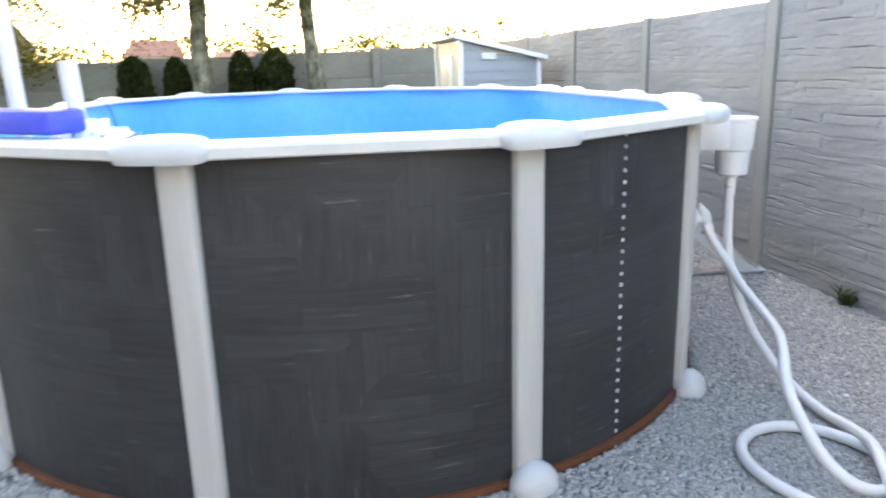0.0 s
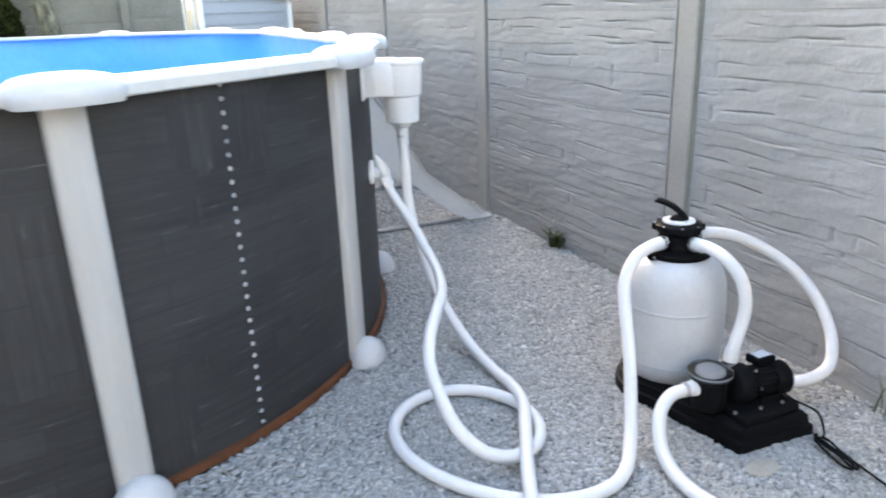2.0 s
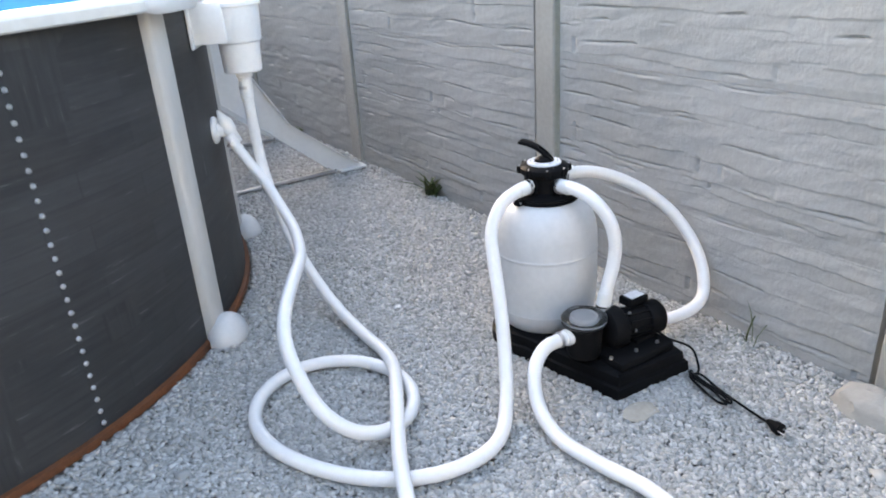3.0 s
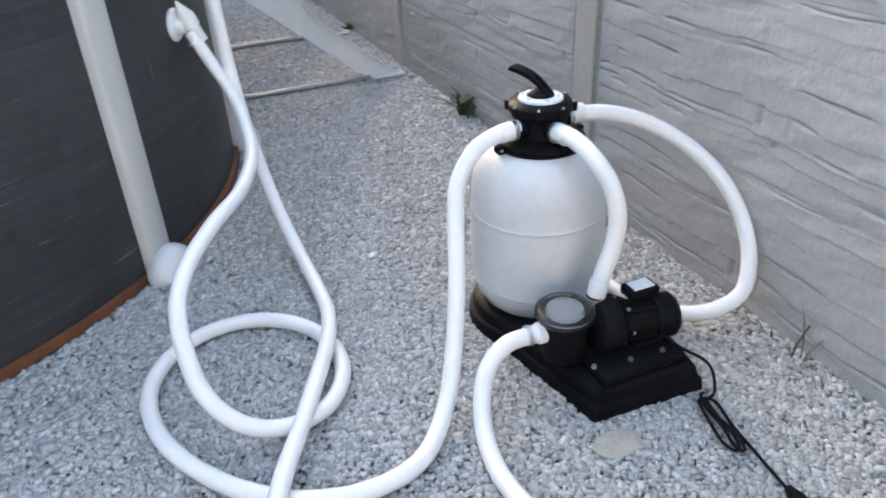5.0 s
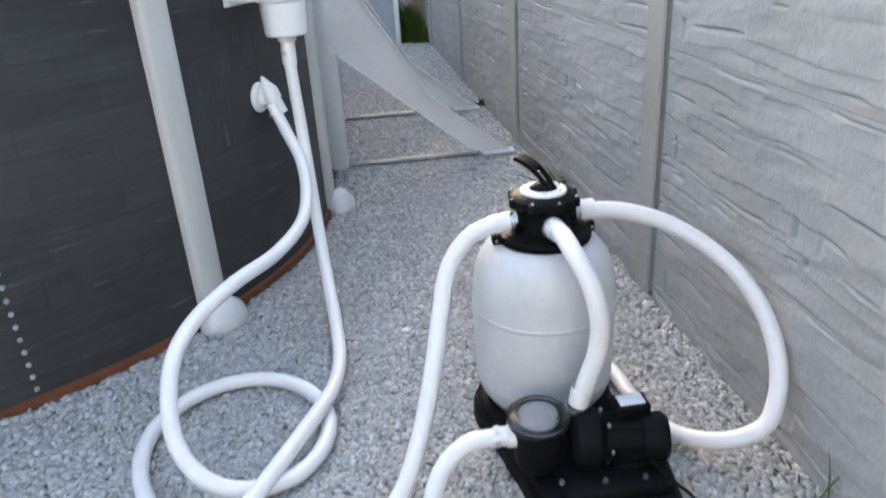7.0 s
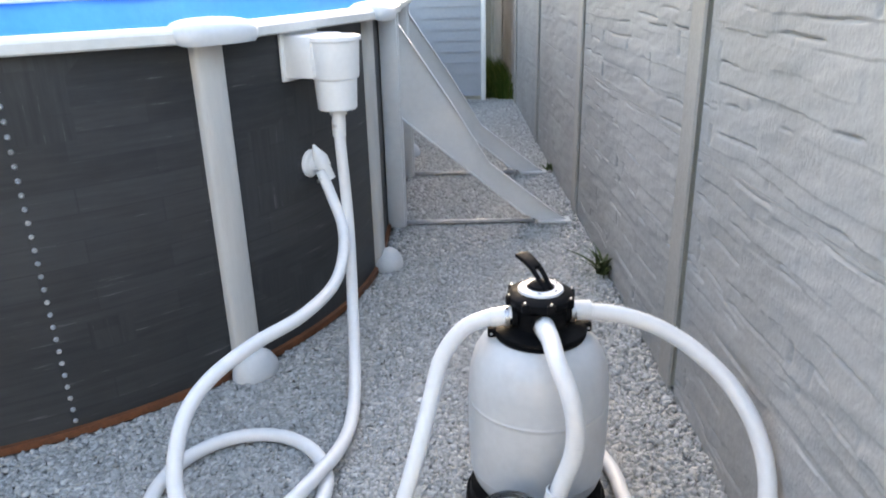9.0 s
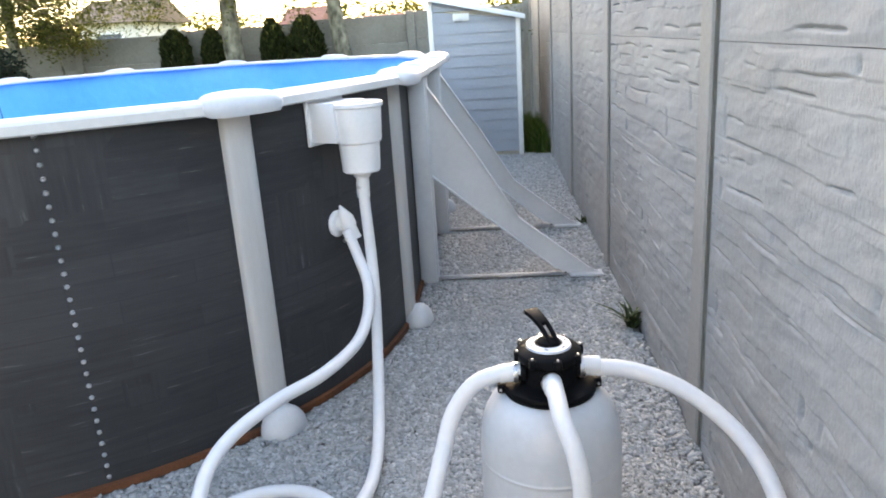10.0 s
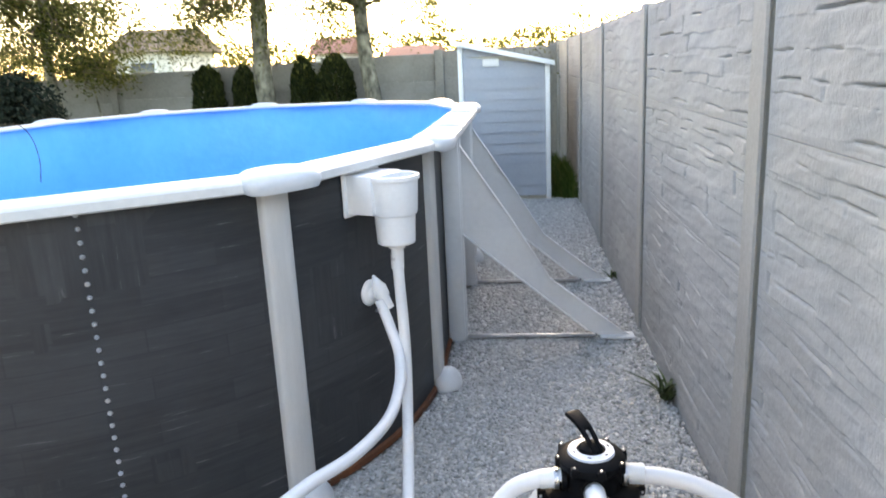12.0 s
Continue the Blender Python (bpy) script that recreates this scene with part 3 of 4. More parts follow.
def birch(at, seed, height, radius, label, limbs=70, low=2.55, lean=(0.0, 0.0), leaf_per=40, leaf=0.026, hang=0.5, airy=0.15):
    rs = np.random.RandomState(seed)
    t = thing("birch_tree", at, label, "tree", group="trees in the garden")
    hs = np.linspace(-0.1, height, 26)
    mid = [(lean[0] * (max(h, 0) / height) ** 1.2 + 0.10 * math.sin(h * 1.1 + seed), lean[1] * h / height + 0.06 * math.sin(h * 0.8 + 2 * seed), h) for h in hs]
    rad = [radius * (1 - 0.8 * max(h, 0) / height) * (1 + 0.35 * math.exp(-max(h, 0) * 3.0)) for h in hs]
    v, f = trunk_tube(mid, rad)
    put("trunk", mesh_of("trunk", v, f, M_BARK, True), t)
    bv, bf, spots = [], [], []
    for i in range(limbs):
        h = low + (height - low - 0.4) * (i / limbs) ** 1.1 + rs.uniform(-0.1, 0.1)
        k = min(int(np.searchsorted(hs, h)), len(hs) - 1)
        base = Vector(mid[k])
        a = rs.uniform(0, 6.28)
        reach = (1.0 - 0.55 * h / height) * rs.uniform(1.3, 3.7) * min(1.0, height / 6.0)
        out = Vector((math.cos(a), math.sin(a), 0))
        line = [base + out * reach * s + Vector((0, 0, 0.55 * reach * s - 0.75 * reach * s * s)) + Vector(rs.normal(0, 0.03, 3)) for s in np.linspace(0, 1, 8)]
        v, f = limb_tube(line, rad[k] * 0.28 + 0.006, 0.005)
        o = len(bv)
        bv += v; bf += [tuple(q + o for q in g) for g in f]
        for s in range(2, 8):
            for _ in range(2):
                tip = line[s] + Vector((rs.normal(0, 0.16), rs.normal(0, 0.16), -rs.uniform(0.1, 1.0) * hang))
                v, f = limb_tube([line[s], (line[s] + tip) / 2 + Vector((0, 0, 0.04)), tip], 0.006, 0.003, 4)
                o = len(bv)
                bv += v; bf += [tuple(q + o for q in g) for g in f]
                spots += [(line[s] + tip) / 2, tip]
    tagged(put("branchwork", mesh_of("branchwork", bv, bf, M_TWIG, True), t), kind="stuff")
    v, f = leaf_cloud(rs, [tuple(s) for s in spots], leaf_per, (airy, airy, airy), leaf, 0.16 * hang)
    put("crown", fast_mesh("crown", v, f, M_LEAF), t)
    return t


birch((-1.45, 13.35, 0), 3, 8.0, 0.185, "birch tree with peeling grey bark and sparse drooping leaves", lean=(-0.25, 0))
birch((0.33, 13.40, 0), 8, 7.5, 0.16, "birch tree with a slim dark-flecked trunk and thin leaves", lean=(-0.15, 0.1))
birch((-5.25, 13.2, 0), 15, 7.0, 0.11, "slender tree with dense small leaves by the fence", limbs=64, low=2.2, leaf_per=42, leaf=0.028)
birch((-6.5, 12.4, 0), 21, 8.0, 0.12, "tall leafy tree at the edge of the garden", limbs=64, low=2.2, leaf_per=48, leaf=0.028)
birch((-4.62, 13.4, 0), 27, 2.5, 0.03, "thin young tree with yellow-green leaves", limbs=12, low=1.75, leaf_per=9, leaf=0.032, hang=0.16, airy=0.10)


def thuja(at, height, width, seed, label):
    rs = np.random.RandomState(seed)
    t = thing("thuja", at, label, "shrub", group="shrubs along the far fence")
    put("trunk", mesh_of("trunk", *trunk_tube([(0, 0, -0.05), (0, 0, height * 0.5), (0, 0, height * 0.9)], [0.035, 0.025, 0.008], 8), M_TWIG, True), t)
    n = 5200
    u = rs.uniform(0, 1, n) ** 0.9
    prof = np.interp(u, [0, 0.10, 0.5, 0.8, 0.93, 1], [0.86, 1.0, 1.0, 0.92, 0.62, 0.15]) * width / 2
    a = rs.uniform(0, 6.28, n)
    lump = 1 + 0.16 * np.sin(a * 3 + seed + u * 9) * np.cos(u * 13 + a) + rs.normal(0, 0.035, n)
    r = prof * lump * np.sqrt(rs.uniform(0.45, 1.0, n))
    c = np.c_[r * np.cos(a), r * np.sin(a), 0.04 + u * height]
    up = np.c_[np.cos(a) * 0.35, np.sin(a) * 0.35, np.ones(n)] + rs.normal(0, 0.25, (n, 3))
    up /= np.linalg.norm(up, axis=1)[:, None]
    side = np.cross(up, rs.normal(0, 1, (n, 3))); side /= np.linalg.norm(side, axis=1)[:, None]
    s = rs.uniform(0.03, 0.065, (n, 1))
    v = np.stack([c - up * s, c + side * s * 0.45, c + up * s, c - side * s * 0.45], 1).reshape(-1, 3)
    put("crown", fast_mesh("crown", v, np.arange(4 * n).reshape(-1, 4), M_THUJA), t)
    return t


thuja((-2.74, 13.72, 0), 1.76, 0.60, 31, "dark green columnar thuja with a rounded top")
thuja((-2.06, 13.75, 0), 1.73, 0.50, 32, "narrow dark green thuja beside a taller one")
thuja((-0.98, 13.74, 0), 1.83, 0.50, 33, "dark green thuja with a pointed top")
thuja((-0.40, 13.74, 0), 1.86, 0.68, 34, "broad dark green thuja touching its neighbour")


def spruce(at, height, width, seed, label):
    rs = np.random.RandomState(seed)
    t = thing("spruce_tree", at, label, "tree", group="trees in the garden")
    put("trunk", mesh_of("trunk", *trunk_tube([(0, 0, -0.1), (0, 0, height * 0.5), (0, 0, height)], [0.09, 0.06, 0.01], 9), M_TWIG, True), t)
    bv, bf, spots = [], [], []
    for i in range(54):
        h = 0.1 + (height - 0.2) * (i / 54)
        reach = width / 2 * (1 - h / height) ** 0.6 * rs.uniform(0.75, 1.15)
        a = i * 2.4 + rs.uniform(-0.3, 0.3)
        out = Vector((math.cos(a), math.sin(a), 0))
        line = [Vector((0, 0, h)) + out * reach * s + Vector((0, 0, 0.10 * reach * s - 0.50 * reach * s * s)) for s in np.linspace(0, 1, 6)]
        v, f = limb_tube(line, 0.014, 0.004, 5)
        o = len(bv); bv += v; bf += [tuple(q + o for q in g) for g in f]
        spots += [tuple(p) for p in line[1:]]
    tagged(put("branchwork", mesh_of("branchwork", bv, bf, M_TWIG, True), t), kind="stuff")
    v, f = leaf_cloud(rs, spots, 60, (0.085, 0.085, 0.03), 0.04, 0.07)
    put("crown", fast_mesh("crown", v, f, M_SPRUCE), t)


spruce((-5.0, 11.7, 0), 1.95, 3.5, 51, "low dark blue-green spruce with drooping branches")
spruce((-6.9, 11.0, 0), 2.3, 3.2, 52, "dark blue-green spruce beside a lower one")


# ---- shed ----
shed = thing("garden_shed", (2.11, 9.72, 0.0), "blue-grey lap-sided shed with white trim and a sloping roof", "shed")
SW, SD, HL, HR = 1.02, 1.85, 1.84, 1.60
n_lap = 14
for i in range(n_lap):
    z0 = 0.05 + i * 0.128
    def top_at(x):
        return HL + (HR - HL) * x / SW
    if z0 > HL - 0.02:
        break
    bm = bmesh.new()
    xa, xb = 0.03, SW - 0.03
    za, zb = min(z0 + 0.128, top_at(xa)), min(z0 + 0.128, top_at(xb))
    if zb <= z0 + 0.002:
        xb = SW * (HL - z0) / (HL - HR) - 0.004
        zb = z0 + 0.002
    q = [(xa, 0.004, za), (xb, 0.004, zb), (xb, -0.009, z0), (xa, -0.009, z0), (xa, 0.02, za), (xb, 0.02, zb), (xb, 0.02, z0), (xa, 0.02, z0)]
    vs = [bm.verts.new(p) for p in q]
    for g in ((0, 3, 2, 1), (4, 5, 6, 7), (0, 1, 5, 4), (3, 7, 6, 2), (0, 4, 7, 3), (1, 2, 6, 5)):
        bm.faces.new([vs[k] for k in g])
    part("siding_board", bm, M_SHED, shed, smooth=False)
bm = bmesh.new()
vs = [bm.verts.new(p) for p in [(0, 0.021, 0), (SW, 0.021, 0), (SW, 0.021, HR), (0, 0.021, HL), (0, SD, 0), (SW, SD, 0), (SW, SD, HR), (0, SD, HL)]]
for g in ((0, 1, 2, 3), (5, 4, 7, 6), (1, 5, 6, 2), (4, 0, 3, 7), (4, 5, 1, 0)):
    bm.faces.new([vs[k] for k in g])
part("wall", bm, M_SHEDSIDE, shed, "cream side wall", smooth=False)
bm = bmesh.new()
add_box(bm, (SW / 2 - 0.01, SD / 2 - 0.02, (HL + HR) / 2 + 0.03), (SW * 1.03 + 0.14, SD + 0.18, 0.03), 0.004, None)
for v in bm.verts:
    v.co.z += (SW / 2 - v.co.x) * (HL - HR) / SW
part("roof", bm, M_STRUT, shed, "pale grey sheet roof", smooth=False)
bm = bmesh.new()
add_box(bm, (SW / 2 - 0.01, -0.118, (HL + HR) / 2 + 0.024), (SW * 1.03 + 0.15, 0.02, 0.055), 0.004, None)
for v in bm.verts:
    v.co.z += (SW / 2 - v.co.x) * (HL - HR) / SW
part("fascia_board", bm, M_SHEDWHITE, shed, "white fascia along the roof edge", smooth=False)
for x, h in ((0.0, HL), (SW, HR)):
    part("corner_trim", box((x, -0.004, h / 2), (0.055, 0.05, h), 0.006), M_SHEDWHITE, shed, "white corner board")
part("corner_trim", box((-0.012, SD, HL / 2), (0.05, 0.055, HL), 0.006), M_SHEDWHITE, shed, "white corner board")
# wall vent under the eaves
vent = part("vent", box((0.36, -0.022, 1.64), (0.19, 0.02, 0.085), 0.006), M_SHEDWHITE, shed, "white louvred wall vent")
for k in range(3):
    part("louvre", box((0.36, -0.035, 1.618 + 0.022 * k), (0.16, 0.012, 0.006), 0.001), M_SHEDWHITE, vent)
# panelled door on the side that faces the garden
door = part("door", box((-0.012, 0.95, 0.86), (0.035, 0.80, 1.62), 0.006), M_SHEDWHITE, shed, "white panelled door")
for k, z in enumerate((0.45, 1.22)):
    part("door_panel", box((-0.034, 0.95, z), (0.014, 0.56, 0.58), 0.01), M_SHEDSIDE, door)

# ---- houses beyond the fence ----
def house(at, w, d, eave, ridge, mat_roof, label, rz=0.0, windows=2):
    h = thing("house", at, label, "house", group="houses beyond the fence", rz=rz)
    part("wall", box((0, 0, eave / 2 - 0.5), (w, d, eave + 1.0)), M_RENDER, h, smooth=False)
    bm = bmesh.new()
    o = 0.5
    vs = [bm.verts.new(p) for p in [(-w / 2 - o, -d / 2 - o, eave - 0.1), (w / 2 + o, -d / 2 - o, eave - 0.1), (w / 2 + o, d / 2 + o, eave - 0.1), (-w / 2 - o, d / 2 + o, eave - 0.1),
                                    (-w / 2 - o, 0, ridge), (w / 2 + o, 0, ridge)]]
    for g in ((0, 1, 5, 4), (2, 3, 4, 5), (0, 4, 3), (1, 2, 5), (0, 3, 2, 1)):
        bm.faces.new([vs[k] for k in g])
    part("roof", bm, mat_roof, h, smooth=False)
    for k in range(windows):
        x = (k + 0.5) / windows * w - w / 2
        win = part("window", box((x, -d / 2 - 0.03, eave - 1.1), (1.3, 0.08, 1.2), 0.02), M_SHEDWHITE, h, "white window frame")
        part("pane", box((x, -d / 2 - 0.075, eave - 1.1), (1.1, 0.02, 1.0), 0.01), M_GLASS, win)


house((-15.2, 38, 0), 2.7, 6, 2.95, 4.05, M_ROOFBROWN, "white rendered house with a brown tiled roof", 4, 1)
house((-11.6, 60, 0), 2.3, 5, 2.9, 4.05, M_ROOFRED, "small house with a red tiled roof", 0, 1)
house((-4.9, 58, 0), 3.0, 6, 2.2, 3.1, M_ROOFRED, "low house with a weathered red roof", -6, 2)

# ---- distant woods ----
rs = np.random.RandomState(71)
spots = []
for i in range(4600):
    x = rs.uniform(-50, 34)
    y = rs.uniform(62, 85)
    lim = 4.4 + 1.7 * noise.noise(Vector((x * 0.12, 3.3, 0))) + 0.6 * noise.noise(Vector((x * 0.5, 9.1, 0)))
    if 8 < x < 18:
        lim += 1.6
    if -6.5 < x < -3:
        lim += 1.2
    spots.append((x, y, rs.uniform(0, max(lim, 1.4))))
v, f = leaf_cloud(rs, spots, 14, (0.42, 0.5, 0.26), 0.16)
woods = new("distant_woods", fast_mesh("distant_woods", v, f, M_WOOD))
tagged(woods, "hazy line of yellow-green trees on the skyline", "woods", kind="stuff")

# ---- the pool ----
pool = thing("oval_pool", (0, 0, 0), "oval above-ground pool with dark printed steel wall and white resin rim", "swimming pool")


def band(r, z0, z1, thick, mat, name, parent, label="", rows=1):
    """An upright band round the oval with thickness; UV in metres."""
    verts, faces, uvs = [], [], []
    po, pi = outline(r), outline(r - thick)
    n = len(po)
    s = [0.0]
    for a, b in zip(po, po[1:] + po[:1]):
        s.append(s[-1] + math.hypot(b[0] - a[0], b[1] - a[1]))
    for i in range(n + 1):
        for p in (po, pi):
            x, y = p[i % n]
            verts += [(x, y, z0), (x, y, z1)]
            uvs += [(s[i], z0), (s[i], z1)]
    for i in range(n):
        o = i * 4
        p = o + 4
        faces += [(o, p, p + 1, o + 1), (o + 2, o + 3, p + 3, p + 2), (o + 1, p + 1, p + 3, o + 3), (o, o + 2, p + 2, p)]
    me = mesh_of(name, verts, faces, mat, True, uvs)
    me.set_sharp_from_angle(angle=radians(40))
    return put(name, me, parent, None, label)


band(R, 0.0, WALL_H, 0.004, M_WALL, "wall", pool, "dark grey steel wall printed with a slate plank pattern")
band(R + 0.020, -0.004, 0.024, 0.036, M_RUST, "bottom_rail", pool, "rust-brown bottom rail")

# liner: a skin inside the wall with soft sags, and the floor
verts, faces = [], []
po = outline(R - 0.022, 90)
n = len(po)
zs = np.linspace(0.02, WALL_H + 0.012, 15)
for j, z in enumerate(zs):
    for i, (x, y) in enumerate(po):
        yc = min(max(y, Y0), Y1)
        dx, dy = x - CX, y - yc
        k = 0.020 * noise.noise(Vector((x * 1.6, y * 1.6, z * 1.1))) + 0.006 * noise.noise(Vector((x * 6, y * 6, z * 0.7)))
        k = -abs(k) * math.sin(math.pi * j / (len(zs) - 1))
        L = math.hypot(dx, dy)
        verts.append((x + dx / L * k, y + dy / L * k, z))
for j in range(len(zs) - 1):
    for i in range(n):
        faces.append((j * n + i, (j + 1) * n + i, (j + 1) * n + (i + 1) % n, j * n + (i + 1) % n))
faces.append(tuple(range(n)))
put("liner", mesh_of("liner", verts, faces, M_LINER, True), pool, None, "bright blue vinyl liner")

# posts, rim rails, caps and feet
nodes = [(CX + R * math.cos(radians(a)), Y0 + R * math.sin(radians(a)), a) for a in POST_AT]
nodes += [(CX - R, 5.12, 180.0), (CX - R, 6.27, 180.0)]
nodes += [(CX + R * math.cos(radians(a)), Y1 + R * math.sin(radians(a)), a) for a in (166.5, 134.5, 101.5, 68, 34, 4.8)]
nodes += [(CX + R, 6.27, 0.0), (CX + R, 5.12, 0.0)]


def post_bm(w=0.114, d=0.036, h=1.262):
    """A rolled-steel upright: a flat front slightly bowed, with rounded shoulders."""
    prof = [(-w / 2, -0.004), (-w / 2, d * 0.7), (-w / 2 + 0.004, d * 0.85), (-w / 2 + 0.012, d), (-w * 0.2, d + 0.003), (0, d + 0.004),
            (w * 0.2, d + 0.003), (w / 2 - 0.012, d), (w / 2 - 0.004, d * 0.85), (w / 2, d * 0.7), (w / 2, -0.004)]
    bm = bmesh.new()
    lo = [bm.verts.new((y, x, 0.02)) for x, y in prof]
    hi = [bm.verts.new((y, x, h)) for x, y in prof]
    for i in range(len(prof)):
        j = (i + 1) % len(prof)
        bm.faces.new((lo[i], lo[j], hi[j], hi[i]))
    bm.faces.new(lo[::-1]); bm.faces.new(hi)
    return bm


def foot_bm():
    bm = bmesh.new()
    bmesh.ops.create_uvsphere(bm, u_segments=20, v_segments=12, radius=1)
    for v in bm.verts:
        v.co = Vector((v.co.x * 0.078 + 0.060, v.co.y * 0.098, max(v.co.z, -0.1) * 0.098 + 0.006))
    return bm


def cap_bm():
    """A pillow-shaped rim cover with a skirt, wider on the outside."""
    bm = bmesh.new()
    bmesh.ops.create_uvsphere(bm, u_segments=28, v_segments=14, radius=1)
    for v in bm.verts:
        x, y, z = v.co
        sq = lambda a, p: math.copysign(abs(a) ** p, a)
        w = 0.150 + 0.035 * x
        v.co = Vector((0.045 + sq(x, 0.75) * 0.108, sq(y, 0.70) * w, 1.286 + (max(z, 0) ** 0.75 * 0.052 if z > 0 else -(0.006 + 0.026 * min(1, max(0, x + 0.5))) * min(1, abs(z) * 2.2))))
    return bm


first = {}
for i, (x, y, a) in enumerate(nodes):
    m = pose(x, y, 0, 0, 0, a)
    strutted = a in (0.0, 180.0)
    for name, make, mat, lab in (("post", post_bm, M_POST, "cream painted upright"), ("foot_cover", foot_bm, M_CAP, "domed grey-white foot cover"), ("rim_cap", cap_bm, M_CAP, "rounded grey-white rim cap")):
        if strutted and name != "rim_cap":
            continue
        if name not in first:
            first[name] = part(name, make(), mat, pool, lab, m=m)
        else:
            put(name, first[name].data, pool, m @ Matrix.Diagonal((0.9, 0.62, 1, 1)) if strutted else m, lab)

RIM = [(-0.105, 1.286), (-0.105, 1.302), (-0.095, 1.309), (-0.02, 1.312), (0.06, 1.311), (0.084, 1.306), (0.094, 1.296), (0.094, 1.268), (0.086, 1.262),
       (0.086, 1.288), (0.05, 1.284), (-0.09, 1.282)]
for (xa, ya, aa), (xb, yb, ab) in zip(nodes, nodes[1:] + nodes[:1]):
    bm = bmesh.new()
    ends = []
    for x, y, a in ((xa, ya, aa), (xb, yb, ab)):
        c, s = math.cos(radians(a)), math.sin(radians(a))
        ends.append([bm.verts.new((x + c * d, y + s * d, z)) for d, z in [(d_ + 0.040, z_) for d_, z_ in RIM]])
    for i in range(len(RIM)):
        j = (i + 1) % len(RIM)
        bm.faces.new((ends[0][i], ends[0][j], ends[1][j], ends[1][i]))
    bm.faces.new(ends[0]); bm.faces.new(ends[1][::-1])
    part("rim_rail", bm, M_RESIN, pool, "off-white resin top rail")

# the bolted wall seam
SEAM = -58.5
c, s = math.cos(radians(SEAM)), math.sin(radians(SEAM))
bolt = lathe([(0, 0.005), (0.005, 0.0048), (0.0075, 0.003), (0.0085, 0.0), (0.0085, -0.002)], 10)
bolt_me = bpy.data.meshes.new("bolt")
bolt.to_mesh(bolt_me); bolt.free(); bolt_me.materials.append(M_BOLT); bolt_me.shade_smooth()
for k in range(28):
    z = 0.047 + k * 0.0448
    put("bolt", bolt_me, pool, pose(CX + R * c, Y0 + R * s, z) @ pose(0, 0, 0, 0, 90, SEAM))


# ---- side struts ----
def strut(y, label):
    t = thing("pool_strut", (2.370, y, 0), label, "pool support", group="struts beside the pool")
    bm = bmesh.new()
    add_box(bm, (0.015, 0, 0.63), (0.102, 0.11, 1.262), 0.010)
    add_box(bm, (0.068, 0.034, 0.63), (0.012, 0.022, 1.25), 0.003)
    add_box(bm, (0.068, -0.034, 0.63), (0.012, 0.022, 1.25), 0.003)
    part("upright", bm, M_STRUT, t, "grey folded-steel upright")
    bm = bmesh.new()
    th = 0.004
    # brace plate: from high on the upright to the foot, its lower edge straight
    q = [(0.066, 1.20), (0.066, 0.67), (0.45, 0.345), (0.80, 0.055), (0.86, 0.022), (1.07, 0.016), (1.00, 0.05), (0.58, 0.385), (0.36, 0.75)]
    fr = [bm.verts.new((x, -th, z)) for x, z in q]
    bk = [bm.verts.new((x, th, z)) for x, z in q]
    bm.faces.new(fr); bm.faces.new(bk[::-1])
    for i in range(len(q)):
        j = (i + 1) % len(q)
        bm.faces.new((fr[i], bk[i], bk[j], fr[j]))
    part("brace_plate", bm, M_STRUT, t, "triangular light grey brace plate", smooth=False)
    bm = bmesh.new()
    for (xa, za), (xb, zb) in (((0.066, 0.67), (0.80, 0.055)), ((0.066, 1.20), (0.36, 0.75)), ((0.36, 0.75), (0.58, 0.385)), ((0.58, 0.385), (1.00, 0.05))):
        L = math.hypot(xb - xa, zb - za)
        m = Matrix.Translation(((xa + xb) / 2, 0, (za + zb) / 2)) @ Matrix.Rotation(math.atan2(za - zb, xb - xa), 4, "Y")
        add_box(bm, (0, -0.012, 0), (L, 0.030, 0.008), 0.002, m)
    part("brace_flange", bm, M_STRUT, t)
    part("foot_plate", box((0.98, 0, 0.014), (0.20, 0.09, 0.014), 0.003), M_STRUT, t, "flat grey foot plate")
    bm = box((0.46, 0, 0.018), (0.80, 0.045, 0.012), 0.003)
    add_box(bm, (0.46, -0.022, 0.025), (0.80, 0.005, 0.022), 0.001)
    part("ground_strap", bm, M_STRAP, t, "bright galvanised ground strap")


strut(5.12, "grey sheet-steel buttress with a triangular brace beside the pool")
strut(6.27, "grey sheet-steel buttress with a triangular brace beside the pool")

# ---- skimmer ----
SK_A = math.degrees(math.atan2(3.715 - Y0, 2.285 - CX))
skimmer = thing("wall_skimmer", (CX + R * math.cos(radians(SK_A)), Y0 + R * math.sin(radians(SK_A)), 0), "white plastic wall skimmer with an open basket cup", "skimmer", rz=SK_A)
bm = box((0.07, 0, 1.172), (0.14, 0.20, 0.150), 0.012)
for k in (-1, 1):
    add_box(bm, (0.07, 0.098 * k, 1.172), (0.13, 0.010, 0.155), 0.003)
add_box(bm, (0.006, 0, 1.172), (0.014, 0.236, 0.185), 0.004)
part("throat", bm, M_WHITE, skimmer, "white boxy throat on the wall")
part("cup", lathe([(0.0, 0.968), (0.070, 0.968), (0.076, 0.974), (0.082, 1.085), (0.090, 1.090), (0.092, 1.098), (0.099, 1.226), (0.107, 1.228), (0.107, 1.243), (0.099, 1.246), (0.092, 1.243), (0.088, 1.10), (0.0, 1.02)], 40,
           Matrix.Translation((0.166, 0, 0))), M_WHITE, skimmer, "round white cup, narrower below a step")
part("spigot", lathe([(0.0, 0.97), (0.034, 0.97), (0.034, 0.948), (0.026, 0.944), (0.026, 0.90), (0.0, 0.90)], 24, Matrix.Translation((0.166, 0, 0))), M_WHITE, skimmer)

